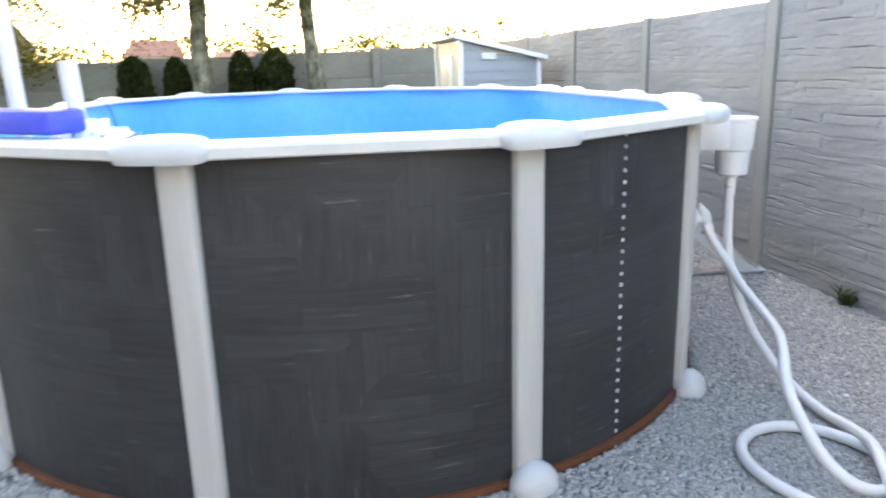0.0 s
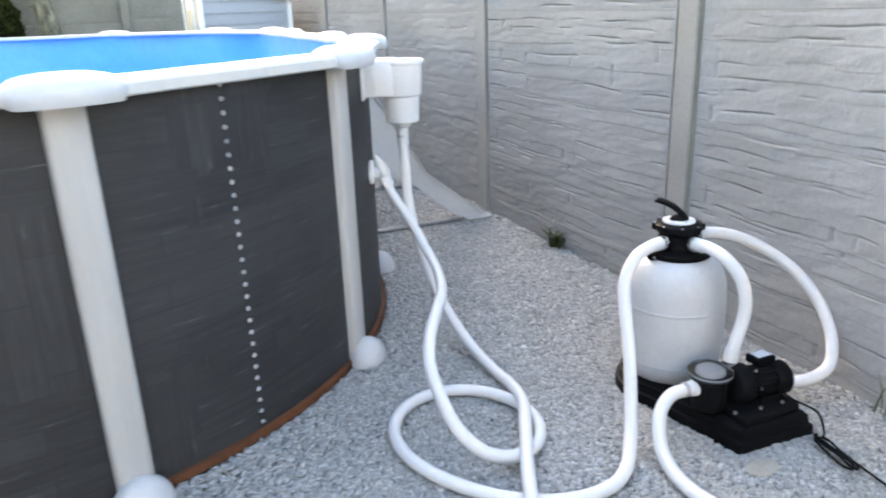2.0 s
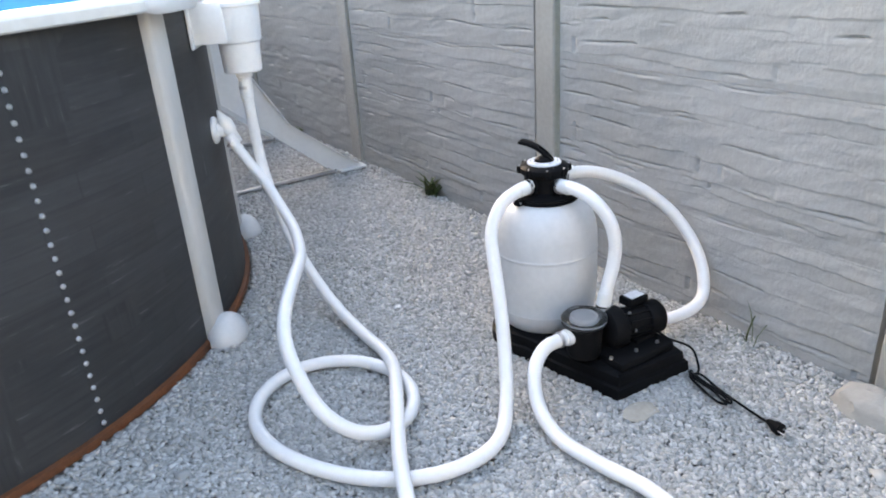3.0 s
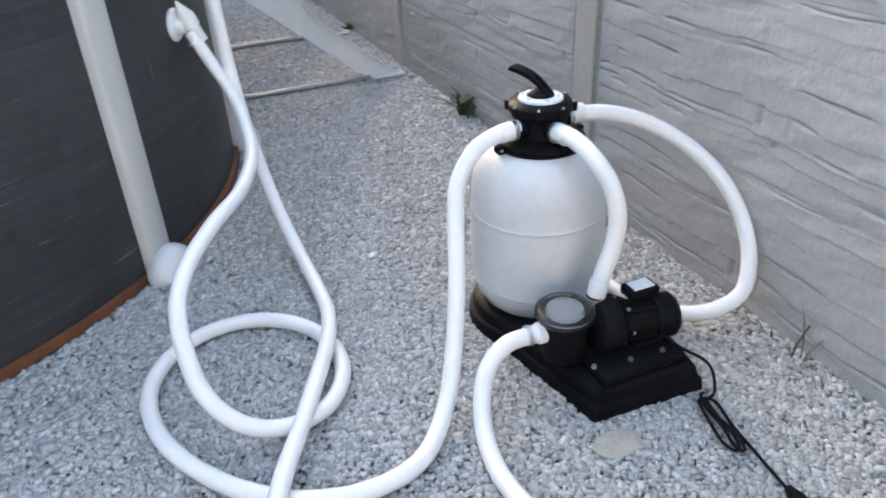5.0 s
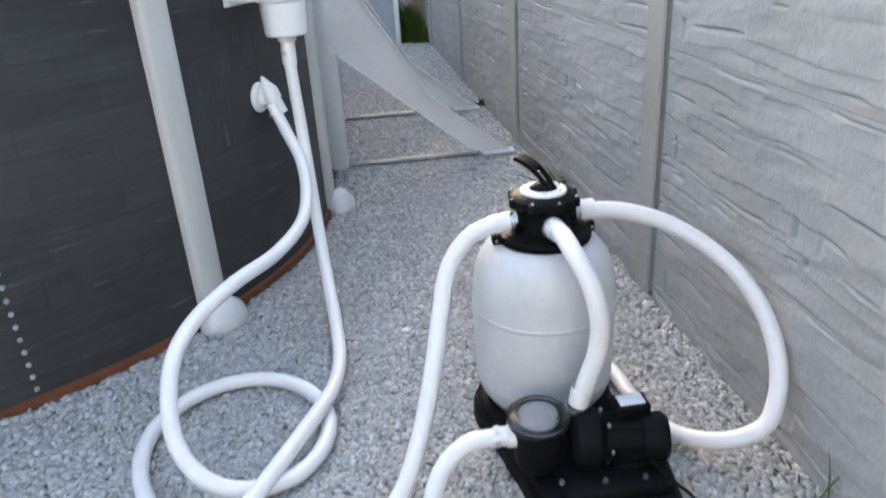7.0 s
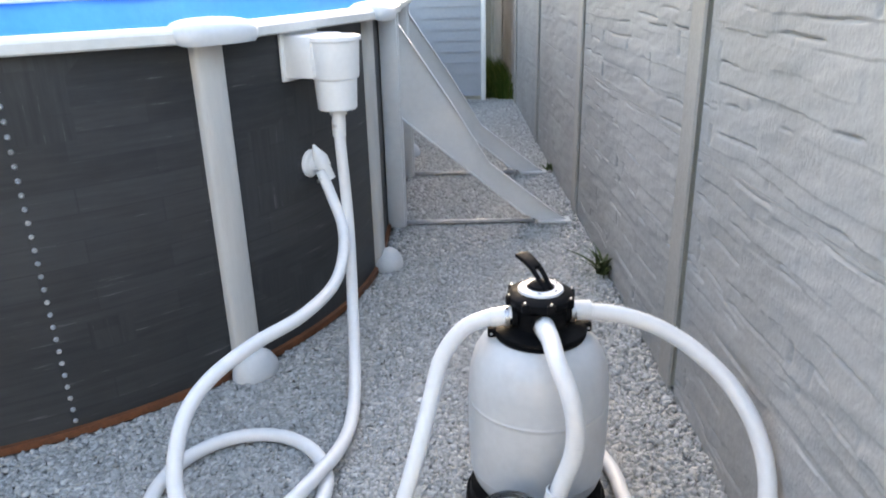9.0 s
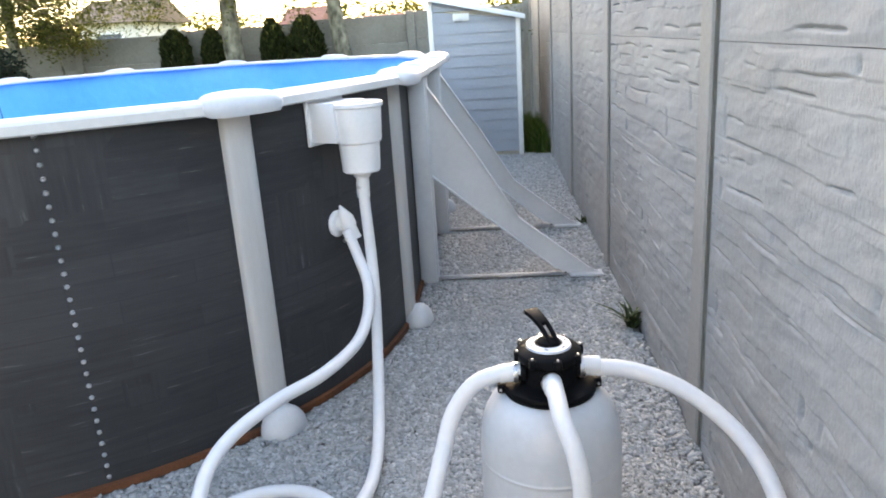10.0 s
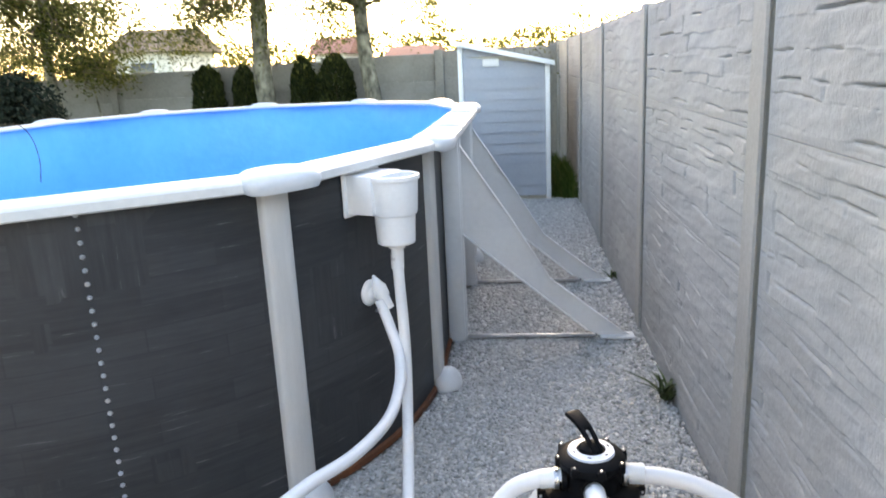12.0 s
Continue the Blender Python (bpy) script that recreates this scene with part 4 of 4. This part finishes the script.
# ---- return inlet ----
IN_A = math.degrees(math.atan2(3.79 - Y0, 2.15 - CX))
ia = radians(IN_A)
inx, iny = CX + R * math.cos(ia), Y0 + R * math.sin(ia)
inlet = thing("return_inlet", (inx, iny, 0.735), "white elbow fitting for the return hose on the pool wall", "pool fitting", rz=IN_A)
part("flange", lathe([(0, 0.0), (0.056, 0.0), (0.058, 0.008), (0.050, 0.018), (0.032, 0.022), (0.030, 0.045), (0, 0.045)], 28, pose(0, 0, 0, 0, 90, 0)), M_WHITE, inlet, "round white wall flange")
bm = bmesh.new()
m, h = along((0.030, -0.006, 0.082), (0.078, 0.012, -0.045))
add_lathe(bm, [(0, 0), (0.004, 0.001), (0.032, 0.060), (0.031, 0.10), (0.025, 0.095), (0.025, h + 0.02), (0, h + 0.02)], 20, m)
part("elbow", bm, M_WHITE, inlet, "slanting white elbow")

# ---- ladder over the rim ----
ladder = thing("pool_ladder", (-0.80, 3.32, 0), "white pool ladder with a blue top step over the rim", "ladder", rz=-35)
part("top_step", box((0.02, 0.0, 1.365), (0.56, 0.16, 0.085), 0.02), M_BLUEVINYL, ladder, "blue plastic top step")
for x, y, top in ((-0.210, 0.17, 1.86), (0.232, 0.09, 1.57)):
    part("side_rail", rod((x - 0.012, y, top), (x + 0.03, y + 0.04, 0.05), 0.030, 14), M_WHITE, ladder, "white tubular side rail")
for z in (0.35, 0.68, 1.0):
    part("tread", box((0.010, 0.15, z), (0.42, 0.09, 0.03), 0.008, None), M_WHITE, ladder)
# a thin cord hanging over the rim into the pool
cord = thing("hanging_cord", (0, 0, 0), "thin grey cord hung over the pool rim", "cord")
cx0, cy0 = CX - 1.86, 6.62
hose_part("cord", [(cx0 - 0.17, cy0 - 0.10, 1.32), (cx0 - 0.08, cy0 - 0.03, 1.335), (cx0 + 0.04, cy0 + 0.08, 1.322), (cx0 + 0.09, cy0 + 0.15, 1.20), (cx0 + 0.10, cy0 + 0.18, 1.0), (cx0 + 0.08, cy0 + 0.17, 0.82)], 0.004, M_TWIG, cord, n=6, step=0.03)

# a crumpled film of clear plastic bunched beside the ladder
verts, faces = [], []
for j in range(15):
    for i in range(25):
        u, w = i / 24 - 0.5, j / 14
        arch = math.sin(math.pi * (0.06 + 0.88 * w))
        n1 = noise.noise(Vector((u * 7, w * 5, 2.0))) * 0.035 + noise.noise(Vector((u * 19, w * 13, 5.0))) * 0.016
        verts.append((u * 0.34 + n1 * 0.6, (w - 0.5) * 0.22 + n1, 1.24 + (0.085 + 0.03 * math.cos(u * 6)) * arch + n1 * 0.7))
for j in range(14):
    for i in range(24):
        o = j * 25 + i
        faces.append((o, o + 1, o + 26, o + 25))
film_me = mesh_of("plastic_film", verts, faces, M_FILM, True)
tagged(put("plastic_film", film_me, None, pose(-0.56, 3.40, 0.0, 0, 0, -22)), "crumpled milky plastic film bunched over the pool edge", "plastic film")

# ---- sand filter ----
TX, TY = 2.952, 2.612
filt = thing("sand_filter", (TX, TY, 0), "sand filter with a milky white tank and black six-way valve", "pool filter")

# black base tray: a round seat under the tank running out to a wider pump shelf
bm = bmesh.new()
def tray_ring(inset, z):
    pts = []
    for a in np.linspace(-28, 208, 26):
        pts.append(((0.205 - inset) * math.cos(radians(a)), (0.205 - inset) * math.sin(radians(a)), z))
    pts += [(-0.155 + inset * 0.8, -0.25, z), (-0.108 + inset, -0.495 + inset, z), (0.215 - inset, -0.510 + inset, z), (0.262 - inset, -0.20, z)]
    return [bm.verts.new(p) for p in pts]
levels = [tray_ring(0.0, -0.01), tray_ring(0.004, 0.035), tray_ring(0.014, 0.040), tray_ring(0.018, 0.072), tray_ring(0.030, 0.080)]
for a, b in zip(levels, levels[1:]):
    for i in range(len(a)):
        j = (i + 1) % len(a)
        bm.faces.new((a[i], a[j], b[j], b[i]))
bm.faces.new(levels[-1]); bm.faces.new(levels[0][::-1])
base = part("base_tray", bm, M_BLACK, filt, "glossy black plastic base tray")
part("pump_plinth", box((0.055, -0.36, 0.092), (0.25, 0.22, 0.035), 0.010), M_BLACK, base)
for k in range(2):
    part("tray_ridge", box((0.055, -0.468 - 0.010 * k, 0.074 - 0.036 * k), (0.28 + 0.02 * k, 0.012, 0.012), 0.004), M_BLACK, base)

part("tank", lathe([(0, 0.06), (0.135, 0.060), (0.160, 0.085), (0.178, 0.115), (0.184, 0.135), (0.1865, 0.15), (0.1885, 0.155), (0.187, 0.160), (0.190, 0.20), (0.1915, 0.26), (0.1915, 0.32), (0.1912, 0.360), (0.1911, 0.3655), (0.1926, 0.3675), (0.1926, 0.3725), (0.1910, 0.3745), (0.1908, 0.380),
                            (0.189, 0.43), (0.184, 0.465), (0.174, 0.497), (0.158, 0.525), (0.136, 0.546), (0.108, 0.560), (0.0, 0.566)], 56), M_TANK, filt, "milky white round tank with a moulded seam")
part("clamp_flange", lathe([(0, 0.555), (0.106, 0.553), (0.122, 0.556), (0.124, 0.561), (0.119, 0.564), (0.119, 0.567), (0.124, 0.570), (0.122, 0.576), (0.106, 0.580), (0.094, 0.580), (0.082, 0.586), (0.0, 0.588)], 40), M_BLACK, filt, "black clamp flange")
for sgn in (-1, 1):
    tab = part("clamp_tab", box((0.127 * sgn, 0.012 * sgn, 0.566), (0.024, 0.030, 0.026), 0.005), M_BLACK, filt)
    part("clamp_bolt", rod((0.130 * sgn, 0.012 * sgn - 0.019, 0.566), (0.130 * sgn, 0.012 * sgn + 0.019, 0.566), 0.0035, 8), M_CLAMP, tab)
valve = part("valve_body", lathe([(0, 0.575), (0.078, 0.575), (0.073, 0.586), (0.070, 0.632), (0.074, 0.640), (0.082, 0.646), (0.086, 0.652), (0.086, 0.668), (0.080, 0.674), (0.050, 0.682), (0, 0.684)], 40), M_BLACK, filt, "black multiport valve body")
for k in range(8):
    a = radians(45 * k + 12)
    part("cover_lug", box((0.083 * math.cos(a), 0.083 * math.sin(a), 0.659), (0.022, 0.022, 0.026), 0.005), M_BLACK, valve)
    part("cover_screw", lathe([(0, 0.005), (0.0025, 0.005), (0.0035, 0.0)], 8, Matrix.Translation((0.086 * math.cos(a), 0.086 * math.sin(a), 0.671))), M_CLAMP, valve)
part("dial_ring", lathe([(0.037, 0.6805), (0.037, 0.6880), (0.058, 0.6850), (0.060, 0.6785)], 40), M_GREYRING, valve, "pale grey dial ring")
for k in range(6):
    a = radians(60 * k + 20)
    part("dial_mark", box((0, 0, 0), (0.010, 0.003, 0.001), 0.0, pose(0.047 * math.cos(a), 0.047 * math.sin(a), 0.6872, 0, 0, 60 * k + 110)), M_BLACK, valve)
# two prongs that join into a broad, curved grip
bm = box((-0.0115, -0.032, 0), (0.010, 0.070, 0.013), 0.003)
add_box(bm, (0.0115, -0.032, 0), (0.010, 0.070, 0.013), 0.003)
add_box(bm, (0.0, 0.034, 0), (0.033, 0.070, 0.013), 0.003)
for y in np.linspace(-0.055, 0.058, 10):
    bmesh.ops.bisect_plane(bm, geom=bm.verts[:] + bm.edges[:] + bm.faces[:], plane_co=(0, y, 0), plane_no=(0, 1, 0))
for v in bm.verts:
    k = (v.co.y + 0.067) / 0.137
    v.co.z += 0.015 * math.sin(k * 3.0)
    v.co.x *= 0.85 + 0.40 * k
part("lever_handle", bm, M_BLACK, filt, "black lever handle tilted up", m=pose(-0.014, 0.026, 0.717, 26, 0, 30))
part("lever_hub", lathe([(0, 0.684), (0.032, 0.684), (0.030, 0.694), (0.018, 0.702), (0, 0.704)], 24), M_BLACK, filt)
# ports
PORTS = {"left": ((-0.064, -0.018, 0.613), (-1, -0.05, -0.02)), "front": ((0.0, -0.060, 0.610), (0.03, -1, 0.05)), "right": ((0.060, 0.0, 0.613), (1, 0.05, -0.02))}
for at, way in PORTS.values():
    w = Vector(way).normalized()
    m, _ = along(at, Vector(at) + w)
    part("port", lathe([(0.0, 0), (0.030, 0), (0.030, 0.012), (0.023, 0.014), (0.021, 0.04), (0, 0.04)], 24, m), M_BLACK, valve, "black hose tail")
    ring_clamp(Vector(at) + w * 0.026, w, 0.0245, valve)

# ---- pump on the tray ----
pump = thing("pool_pump", (0, 0, 0), "black pool pump with a clear-lidded strainer", "pump")
BX, BY = 2.853, 2.292
part("strainer_pot", lathe([(0, 0.095), (0.052, 0.095), (0.058, 0.11), (0.062, 0.205), (0.066, 0.208), (0.066, 0.218), (0, 0.218)], 32, Matrix.Translation((BX, BY, 0))), M_BLACK, pump, "black strainer pot")
lid = part("strainer_lid", lathe([(0.050, 0.214), (0.074, 0.216), (0.077, 0.222), (0.077, 0.236), (0.070, 0.243), (0.055, 0.246), (0.0, 0.247), (0, 0.2425), (0.050, 0.240), (0.050, 0.214)], 36, Matrix.Translation((BX, BY, 0))), M_CLEAR, pump, "clear ribbed strainer lid")
lid.visible_shadow = False
part("strainer_basket", lathe([(0, 0.219), (0.044, 0.219), (0.046, 0.230), (0.040, 0.237), (0.036, 0.231), (0, 0.229)], 24, Matrix.Translation((BX, BY, 0))), M_WHITE, pump, "white strainer basket")
part("volute", lathe([(0, 0), (0.050, 0), (0.070, 0.015), (0.074, 0.04), (0.070, 0.065), (0.050, 0.082), (0, 0.082)], 32, along((BX + 0.075, BY - 0.012, 0.165), (BX + 0.2, BY - 0.035, 0.165))[0]), M_BLACK, pump, "black volute housing")
for k in range(6):
    a = radians(60 * k)
    part("volute_bolt", lathe([(0, 0.006), (0.005, 0.006), (0.006, 0)], 6, pose(BX + 0.152 + 0.002, BY - 0.022 + 0.062 * math.cos(a), 0.165 + 0.062 * math.sin(a), 0, 90, 0)), M_CLAMP, pump)
mm, ml = along((BX + 0.150, BY - 0.026, 0.165), (BX + 0.305, BY - 0.055, 0.165))
motor = part("motor", lathe([(0, 0), (0.050, 0), (0.050, 0.088), (0.057, 0.091), (0.060, 0.098), (0.060, 0.142), (0.052, 0.152), (0, 0.154)], 32, mm), M_BLACK, pump, "black finned motor")
for k in range(12):
    a = radians(30 * k)
    part("cooling_fin", box((0, 0, 0), (0.010, 0.006, 0.09), 0.0, mm @ pose(0.051 * math.cos(a), 0.051 * math.sin(a), 0.05, 0, 0, 30 * k)), M_BLACK, motor)
part("terminal_box", box((BX + 0.225, BY - 0.005, 0.232), (0.085, 0.06, 0.030), 0.006, None), M_BLACK, pump)
part("rating_plate", box((BX + 0.225, BY - 0.005, 0.2485), (0.062, 0.042, 0.003), 0.001), M_GREYRING, pump, "pale grey plate on the terminal box")
part("motor_foot", box((BX + 0.21, BY - 0.035, 0.112), (0.09, 0.10, 0.02), 0.004), M_BLACK, pump)
part("outlet", lathe([(0, 0.16), (0.028, 0.16), (0.028, 0.215), (0.0245, 0.218), (0.0245, 0.24), (0, 0.24)], 20, Matrix.Translation((BX + 0.100, BY + 0.016, 0))), M_BLACK, pump)
part("inlet", lathe([(0, 0), (0.028, 0), (0.028, 0.03), (0.024, 0.032), (0.024, 0.06), (0, 0.06)], 20, along((BX - 0.045, BY + 0.006, 0.178), (BX - 0.1, BY + 0.010, 0.180))[0]), M_WHITE, pump, "white hose tail")
for k, (dx, dy) in enumerate(((0.03, -0.10), (0.13, -0.115), (0.225, -0.12))):
    part("base_screw", lathe([(0, 0.008), (0.006, 0.008), (0.007, 0)], 8, Matrix.Translation((BX + dx, BY + dy, 0.1095))), M_CLAMP, pump)
ring_clamp((BX + 0.100, BY + 0.016, 0.232), (0, 0, 1), 0.0245, pump)
ring_clamp((BX - 0.100, BY + 0.010, 0.180), (-1, 0.06, 0), 0.0245, pump)

# ---- hoses ----
HR_ = 0.0225
def hose(label, points):
    t = thing("pool_hose", (0, 0, 0), label, "hose", group="white hoses of the filter")
    hose_part("hose", points, HR_, M_HOSE, t, rib=0.0006, step=0.0055)
    return t


ret_hose = hose("white ribbed return hose coiled in a loop on the gravel",
     [(inx + 0.05, iny - 0.035, 0.71), (2.235, 3.72, 0.61), (2.28, 3.65, 0.51), (2.293, 3.53, 0.425), (2.275, 3.35, 0.375), (2.20, 3.12, 0.365), (2.09, 2.92, 0.37), (2.00, 2.77, 0.345), (1.953, 2.66, 0.30),
      (1.945, 2.56, 0.235), (1.965, 2.47, 0.155), (2.03, 2.41, 0.085), (2.13, 2.395, 0.045), (2.25, 2.445, 0.028), (2.322, 2.56, 0.027), (2.325, 2.70, 0.027), (2.26, 2.83, 0.027), (2.14, 2.91, 0.028), (2.00, 2.905, 0.03),
      (1.885, 2.83, 0.027), (1.825, 2.70, 0.027), (1.83, 2.55, 0.027), (1.89, 2.40, 0.027), (1.995, 2.26, 0.027), (2.13, 2.165, 0.027), (2.28, 2.135, 0.027), (2.41, 2.175, 0.03), (2.51, 2.275, 0.07),
      (2.575, 2.365, 0.17), (2.625, 2.45, 0.30), (2.66, 2.525, 0.41), (2.69, 2.575, 0.50), (2.745, 2.592, 0.575), (2.81, 2.592, 0.608), (TX - 0.072, TY - 0.019, 0.617)])
suc_hose = hose("white ribbed suction hose from the skimmer lying across the loop",
     [(2.285, 3.715, 0.935), (2.288, 3.715, 0.80), (2.295, 3.71, 0.62), (2.303, 3.67, 0.47), (2.312, 3.59, 0.34), (2.325, 3.47, 0.215), (2.342, 3.32, 0.115), (2.358, 3.16, 0.05), (2.365, 2.98, 0.028), (2.350, 2.80, 0.05),
      (2.305, 2.64, 0.073), (2.225, 2.48, 0.068), (2.15, 2.34, 0.060), (2.08, 2.20, 0.070), (2.02, 2.05, 0.055), (1.97, 1.90, 0.028), (1.93, 1.74, 0.027), (1.95, 1.58, 0.027), (2.06, 1.46, 0.027), (2.24, 1.41, 0.027),
      (2.43, 1.46, 0.027), (2.56, 1.58, 0.027), (2.595, 1.74, 0.027), (2.56, 1.92, 0.027), (2.545, 2.06, 0.03), (2.565, 2.18, 0.065), (2.61, 2.255, 0.14), (2.68, 2.29, 0.180), (BX - 0.09, BY + 0.009, 0.180)])
pump_hose = hose("white ribbed hose arching from the valve down to the pump",
     [(TX + 0.002, TY - 0.070, 0.613), (TX + 0.006, TY - 0.16, 0.618), (2.965, 2.375, 0.597), (2.988, 2.328, 0.54), (3.003, 2.310, 0.46), (3.000, 2.312, 0.38), (2.978, 2.315, 0.30), (BX + 0.102, BY + 0.017, 0.228)])
waste_hose = hose("white ribbed waste hose arching towards the fence and back",
     [(TX + 0.070, TY + 0.002, 0.613), (3.16, 2.622, 0.598), (3.29, 2.60, 0.553), (3.395, 2.54, 0.485), (3.458, 2.475, 0.412), (3.490, 2.41, 0.33), (3.492, 2.35, 0.25), (3.472, 2.305, 0.175), (3.43, 2.28, 0.112), (3.34, 2.29, 0.078), (3.262, 2.36, 0.050), (3.218, 2.46, 0.036), (3.203, 2.58, 0.030), (3.195, 2.71, 0.030), (3.14, 2.85, 0.030), (3.02, 2.93, 0.030)])

def cuff(t, at, way):
    part("cuff", lathe([(0.0225, 0), (0.0250, 0.001), (0.0250, 0.045), (0.0225, 0.047)], 20, along(at, Vector(at) + Vector(way))[0]), M_WHITE, t, "plain white end cuff")


cuff(pump_hose, (TX + 0.002, TY - 0.086, 0.614), (0.03, -1, 0.05))
cuff(pump_hose, (BX + 0.104, BY + 0.017, 0.238), (0.16, 0.0, 1))
cuff(waste_hose, (TX + 0.088, TY + 0.003, 0.617), (1, 0.06, -0.02))
cuff(ret_hose, (TX - 0.086, TY - 0.019, 0.614), (-1, 0, -0.10))
ring_clamp((2.199, 3.752, 0.675), (0.3, -0.25, -0.8), 0.0240, ret_hose)
ring_clamp((2.285, 3.715, 0.905), (0, 0, 1), 0.0245, suc_hose)
part("cuff", lathe([(0.0235, 0.86), (0.027, 0.862), (0.027, 0.925), (0.0235, 0.927)], 20, Matrix.Translation((2.286, 3.715, 0))), M_WHITE, suc_hose, "plain white end cuff")

# ---- mains cable with plug ----
cable = thing("power_cable", (0, 0, 0), "black mains cable bundled on the gravel, unplugged", "cable")
hose_part("lead", [(BX + 0.235, BY - 0.085, 0.15), (3.125, 2.165, 0.112), (3.172, 2.105, 0.085), (3.180, 2.075, 0.025), (3.150, 2.055, 0.018), (3.112, 2.055, 0.022), (3.085, 1.985, 0.022), (3.068, 1.915, 0.020), (3.078, 1.880, 0.022), (3.098, 1.905, 0.026),
                   (3.110, 1.985, 0.030), (3.124, 2.045, 0.030), (3.142, 2.025, 0.026), (3.128, 1.955, 0.020), (3.118, 1.87, 0.016), (3.108, 1.80, 0.016), (3.098, 1.745, 0.020)], 0.0042, M_BLACK, cable, n=8, step=0.012)
hose_part("looped_lead", [(3.135, 2.075, 0.020), (3.108, 2.030, 0.026), (3.098, 1.950, 0.026), (3.080, 1.895, 0.026), (3.092, 1.872, 0.024), (3.110, 1.915, 0.028), (3.105, 2.000, 0.034), (3.120, 2.060, 0.032), (3.140, 2.070, 0.024)], 0.0042, M_BLACK, cable, n=8, step=0.012)
plug = part("plug", lathe([(0, 0), (0.009, 0), (0.012, 0.012), (0.019, 0.03), (0.020, 0.05), (0, 0.05)], 18, along((3.099, 1.75, 0.024), (3.088, 1.70, 0.026))[0]), M_BLACK, cable, "black two-pin plug")
for k in (-1, 1):
    part("pin", rod((3.088 + 0.010 * k, 1.702 - 0.002 * k, 0.026), (3.083 + 0.010 * k, 1.680, 0.027), 0.0025, 8), M_CLAMP, plug)

# ---- small things on the ground ----
bm = bmesh.new()
bmesh.ops.create_icosphere(bm, subdivisions=3, radius=1)
for v in bm.verts:
    k = 1 + 0.3 * noise.noise(v.co * 1.7)
    v.co = Vector((v.co.x * 0.066 * k, v.co.y * 0.040 * k, max(v.co.z, -0.2) * 0.005))
patch = part("sand_patch", bm, M_CLAY, None, m=pose(2.86, 2.035, 0.003))
tagged(patch, "patch of pale sand on the gravel before the filter", "sand")


def weed(x, y, h, n, seed, label, w):
    t = thing("weed", (x, y, 0), label, "plant")
    rs = np.random.RandomState(seed)
    for _ in range(n):
        a, hh, ww = rs.uniform(0, 6.28), h * rs.uniform(0.5, 1.15), w * rs.uniform(0.6, 1.3)
        k, px, py = rs.uniform(0.1, 0.8) * hh, rs.normal(0, 0.016), rs.normal(0, 0.02)
        dx, dy = math.cos(a), math.sin(a)
        verts = []
        for s, q in ((0, 0.6), (0.3, 1.0), (0.65, 0.8), (1, 0.08)):
            c = Vector((px + dx * k * 2 * s * s, py + dy * k * 2 * s * s, hh * s * (1 - 0.2 * s) - 0.004))
            verts += [c + Vector((-dy, dx, 0)) * ww * q, c + Vector((0, 0, -0.2 * ww * q)), c - Vector((-dy, dx, 0)) * ww * q]
        faces = [(3 * i + j, 3 * i + j + 1, 3 * i + j + 4, 3 * i + j + 3) for i in range(3) for j in range(2)]
        put("leaf", mesh_of("leaf", verts, faces, M_WEED), t)
    return t


weed(3.485, 4.29, 0.165, 30, 61, "green weed with broad leaves at the foot of the fence", 0.011)
weed(3.49, 2.08, 0.17, 4, 62, "thin grass stalks at the foot of the fence", 0.003)
weed(3.47, 6.36, 0.10, 16, 63, "small dark weed at the foot of the fence", 0.008)
weed(3.49, 2.20, 0.05, 4, 64, "thin grass stalks at the foot of the fence", 0.003)

bm = bmesh.new()
bmesh.ops.create_icosphere(bm, subdivisions=2, radius=1)
for v in bm.verts:
    k = 1 + 0.3 * noise.noise(v.co * 1.3)
    v.co = Vector((v.co.x * 0.018 * k, v.co.y * 0.012 * k, v.co.z * 0.009 * k))
tagged(part("pebble", bm, M_WHITE, None, m=pose(2.60, 3.145, 0.006, 0, 0, 30)), "single white pebble lying on the grey gravel", "stone")

# ---- fence pieces ----
for y in POSTS_Y:
    put("fence_post", _post, wall_east, pose(0.054, y, 0, 0, 0, 0))
_pick = random.Random(4)
for ya, yb in zip(POSTS_Y, POSTS_Y[1:]):
    w = yb - ya - 0.174
    for k, z in enumerate(LEVELS[:-1]):
        me = _pick.choice(_panels if 1.5 < ya < 4 else _far_panels)
        lay = pose(0, ya + 0.087, z) @ Matrix.Diagonal((1, w / 2.0, 1.0, 1))
        put("concrete_panel", me, wall_east, lay)

# a lump of footing concrete at one post
bm = bmesh.new()
bmesh.ops.create_icosphere(bm, subdivisions=3, radius=1)
for v in bm.verts:
    k = 1 + 0.25 * noise.noise(v.co * 2.1)
    v.co = Vector((v.co.x * 0.07 * k, v.co.y * 0.12 * k, max(v.co.z, -0.3) * 0.07 * k))
part("footing", bm, M_CPOST, wall_east, "rough grey concrete footing lump", m=pose(-0.13, 1.60, 0.015))
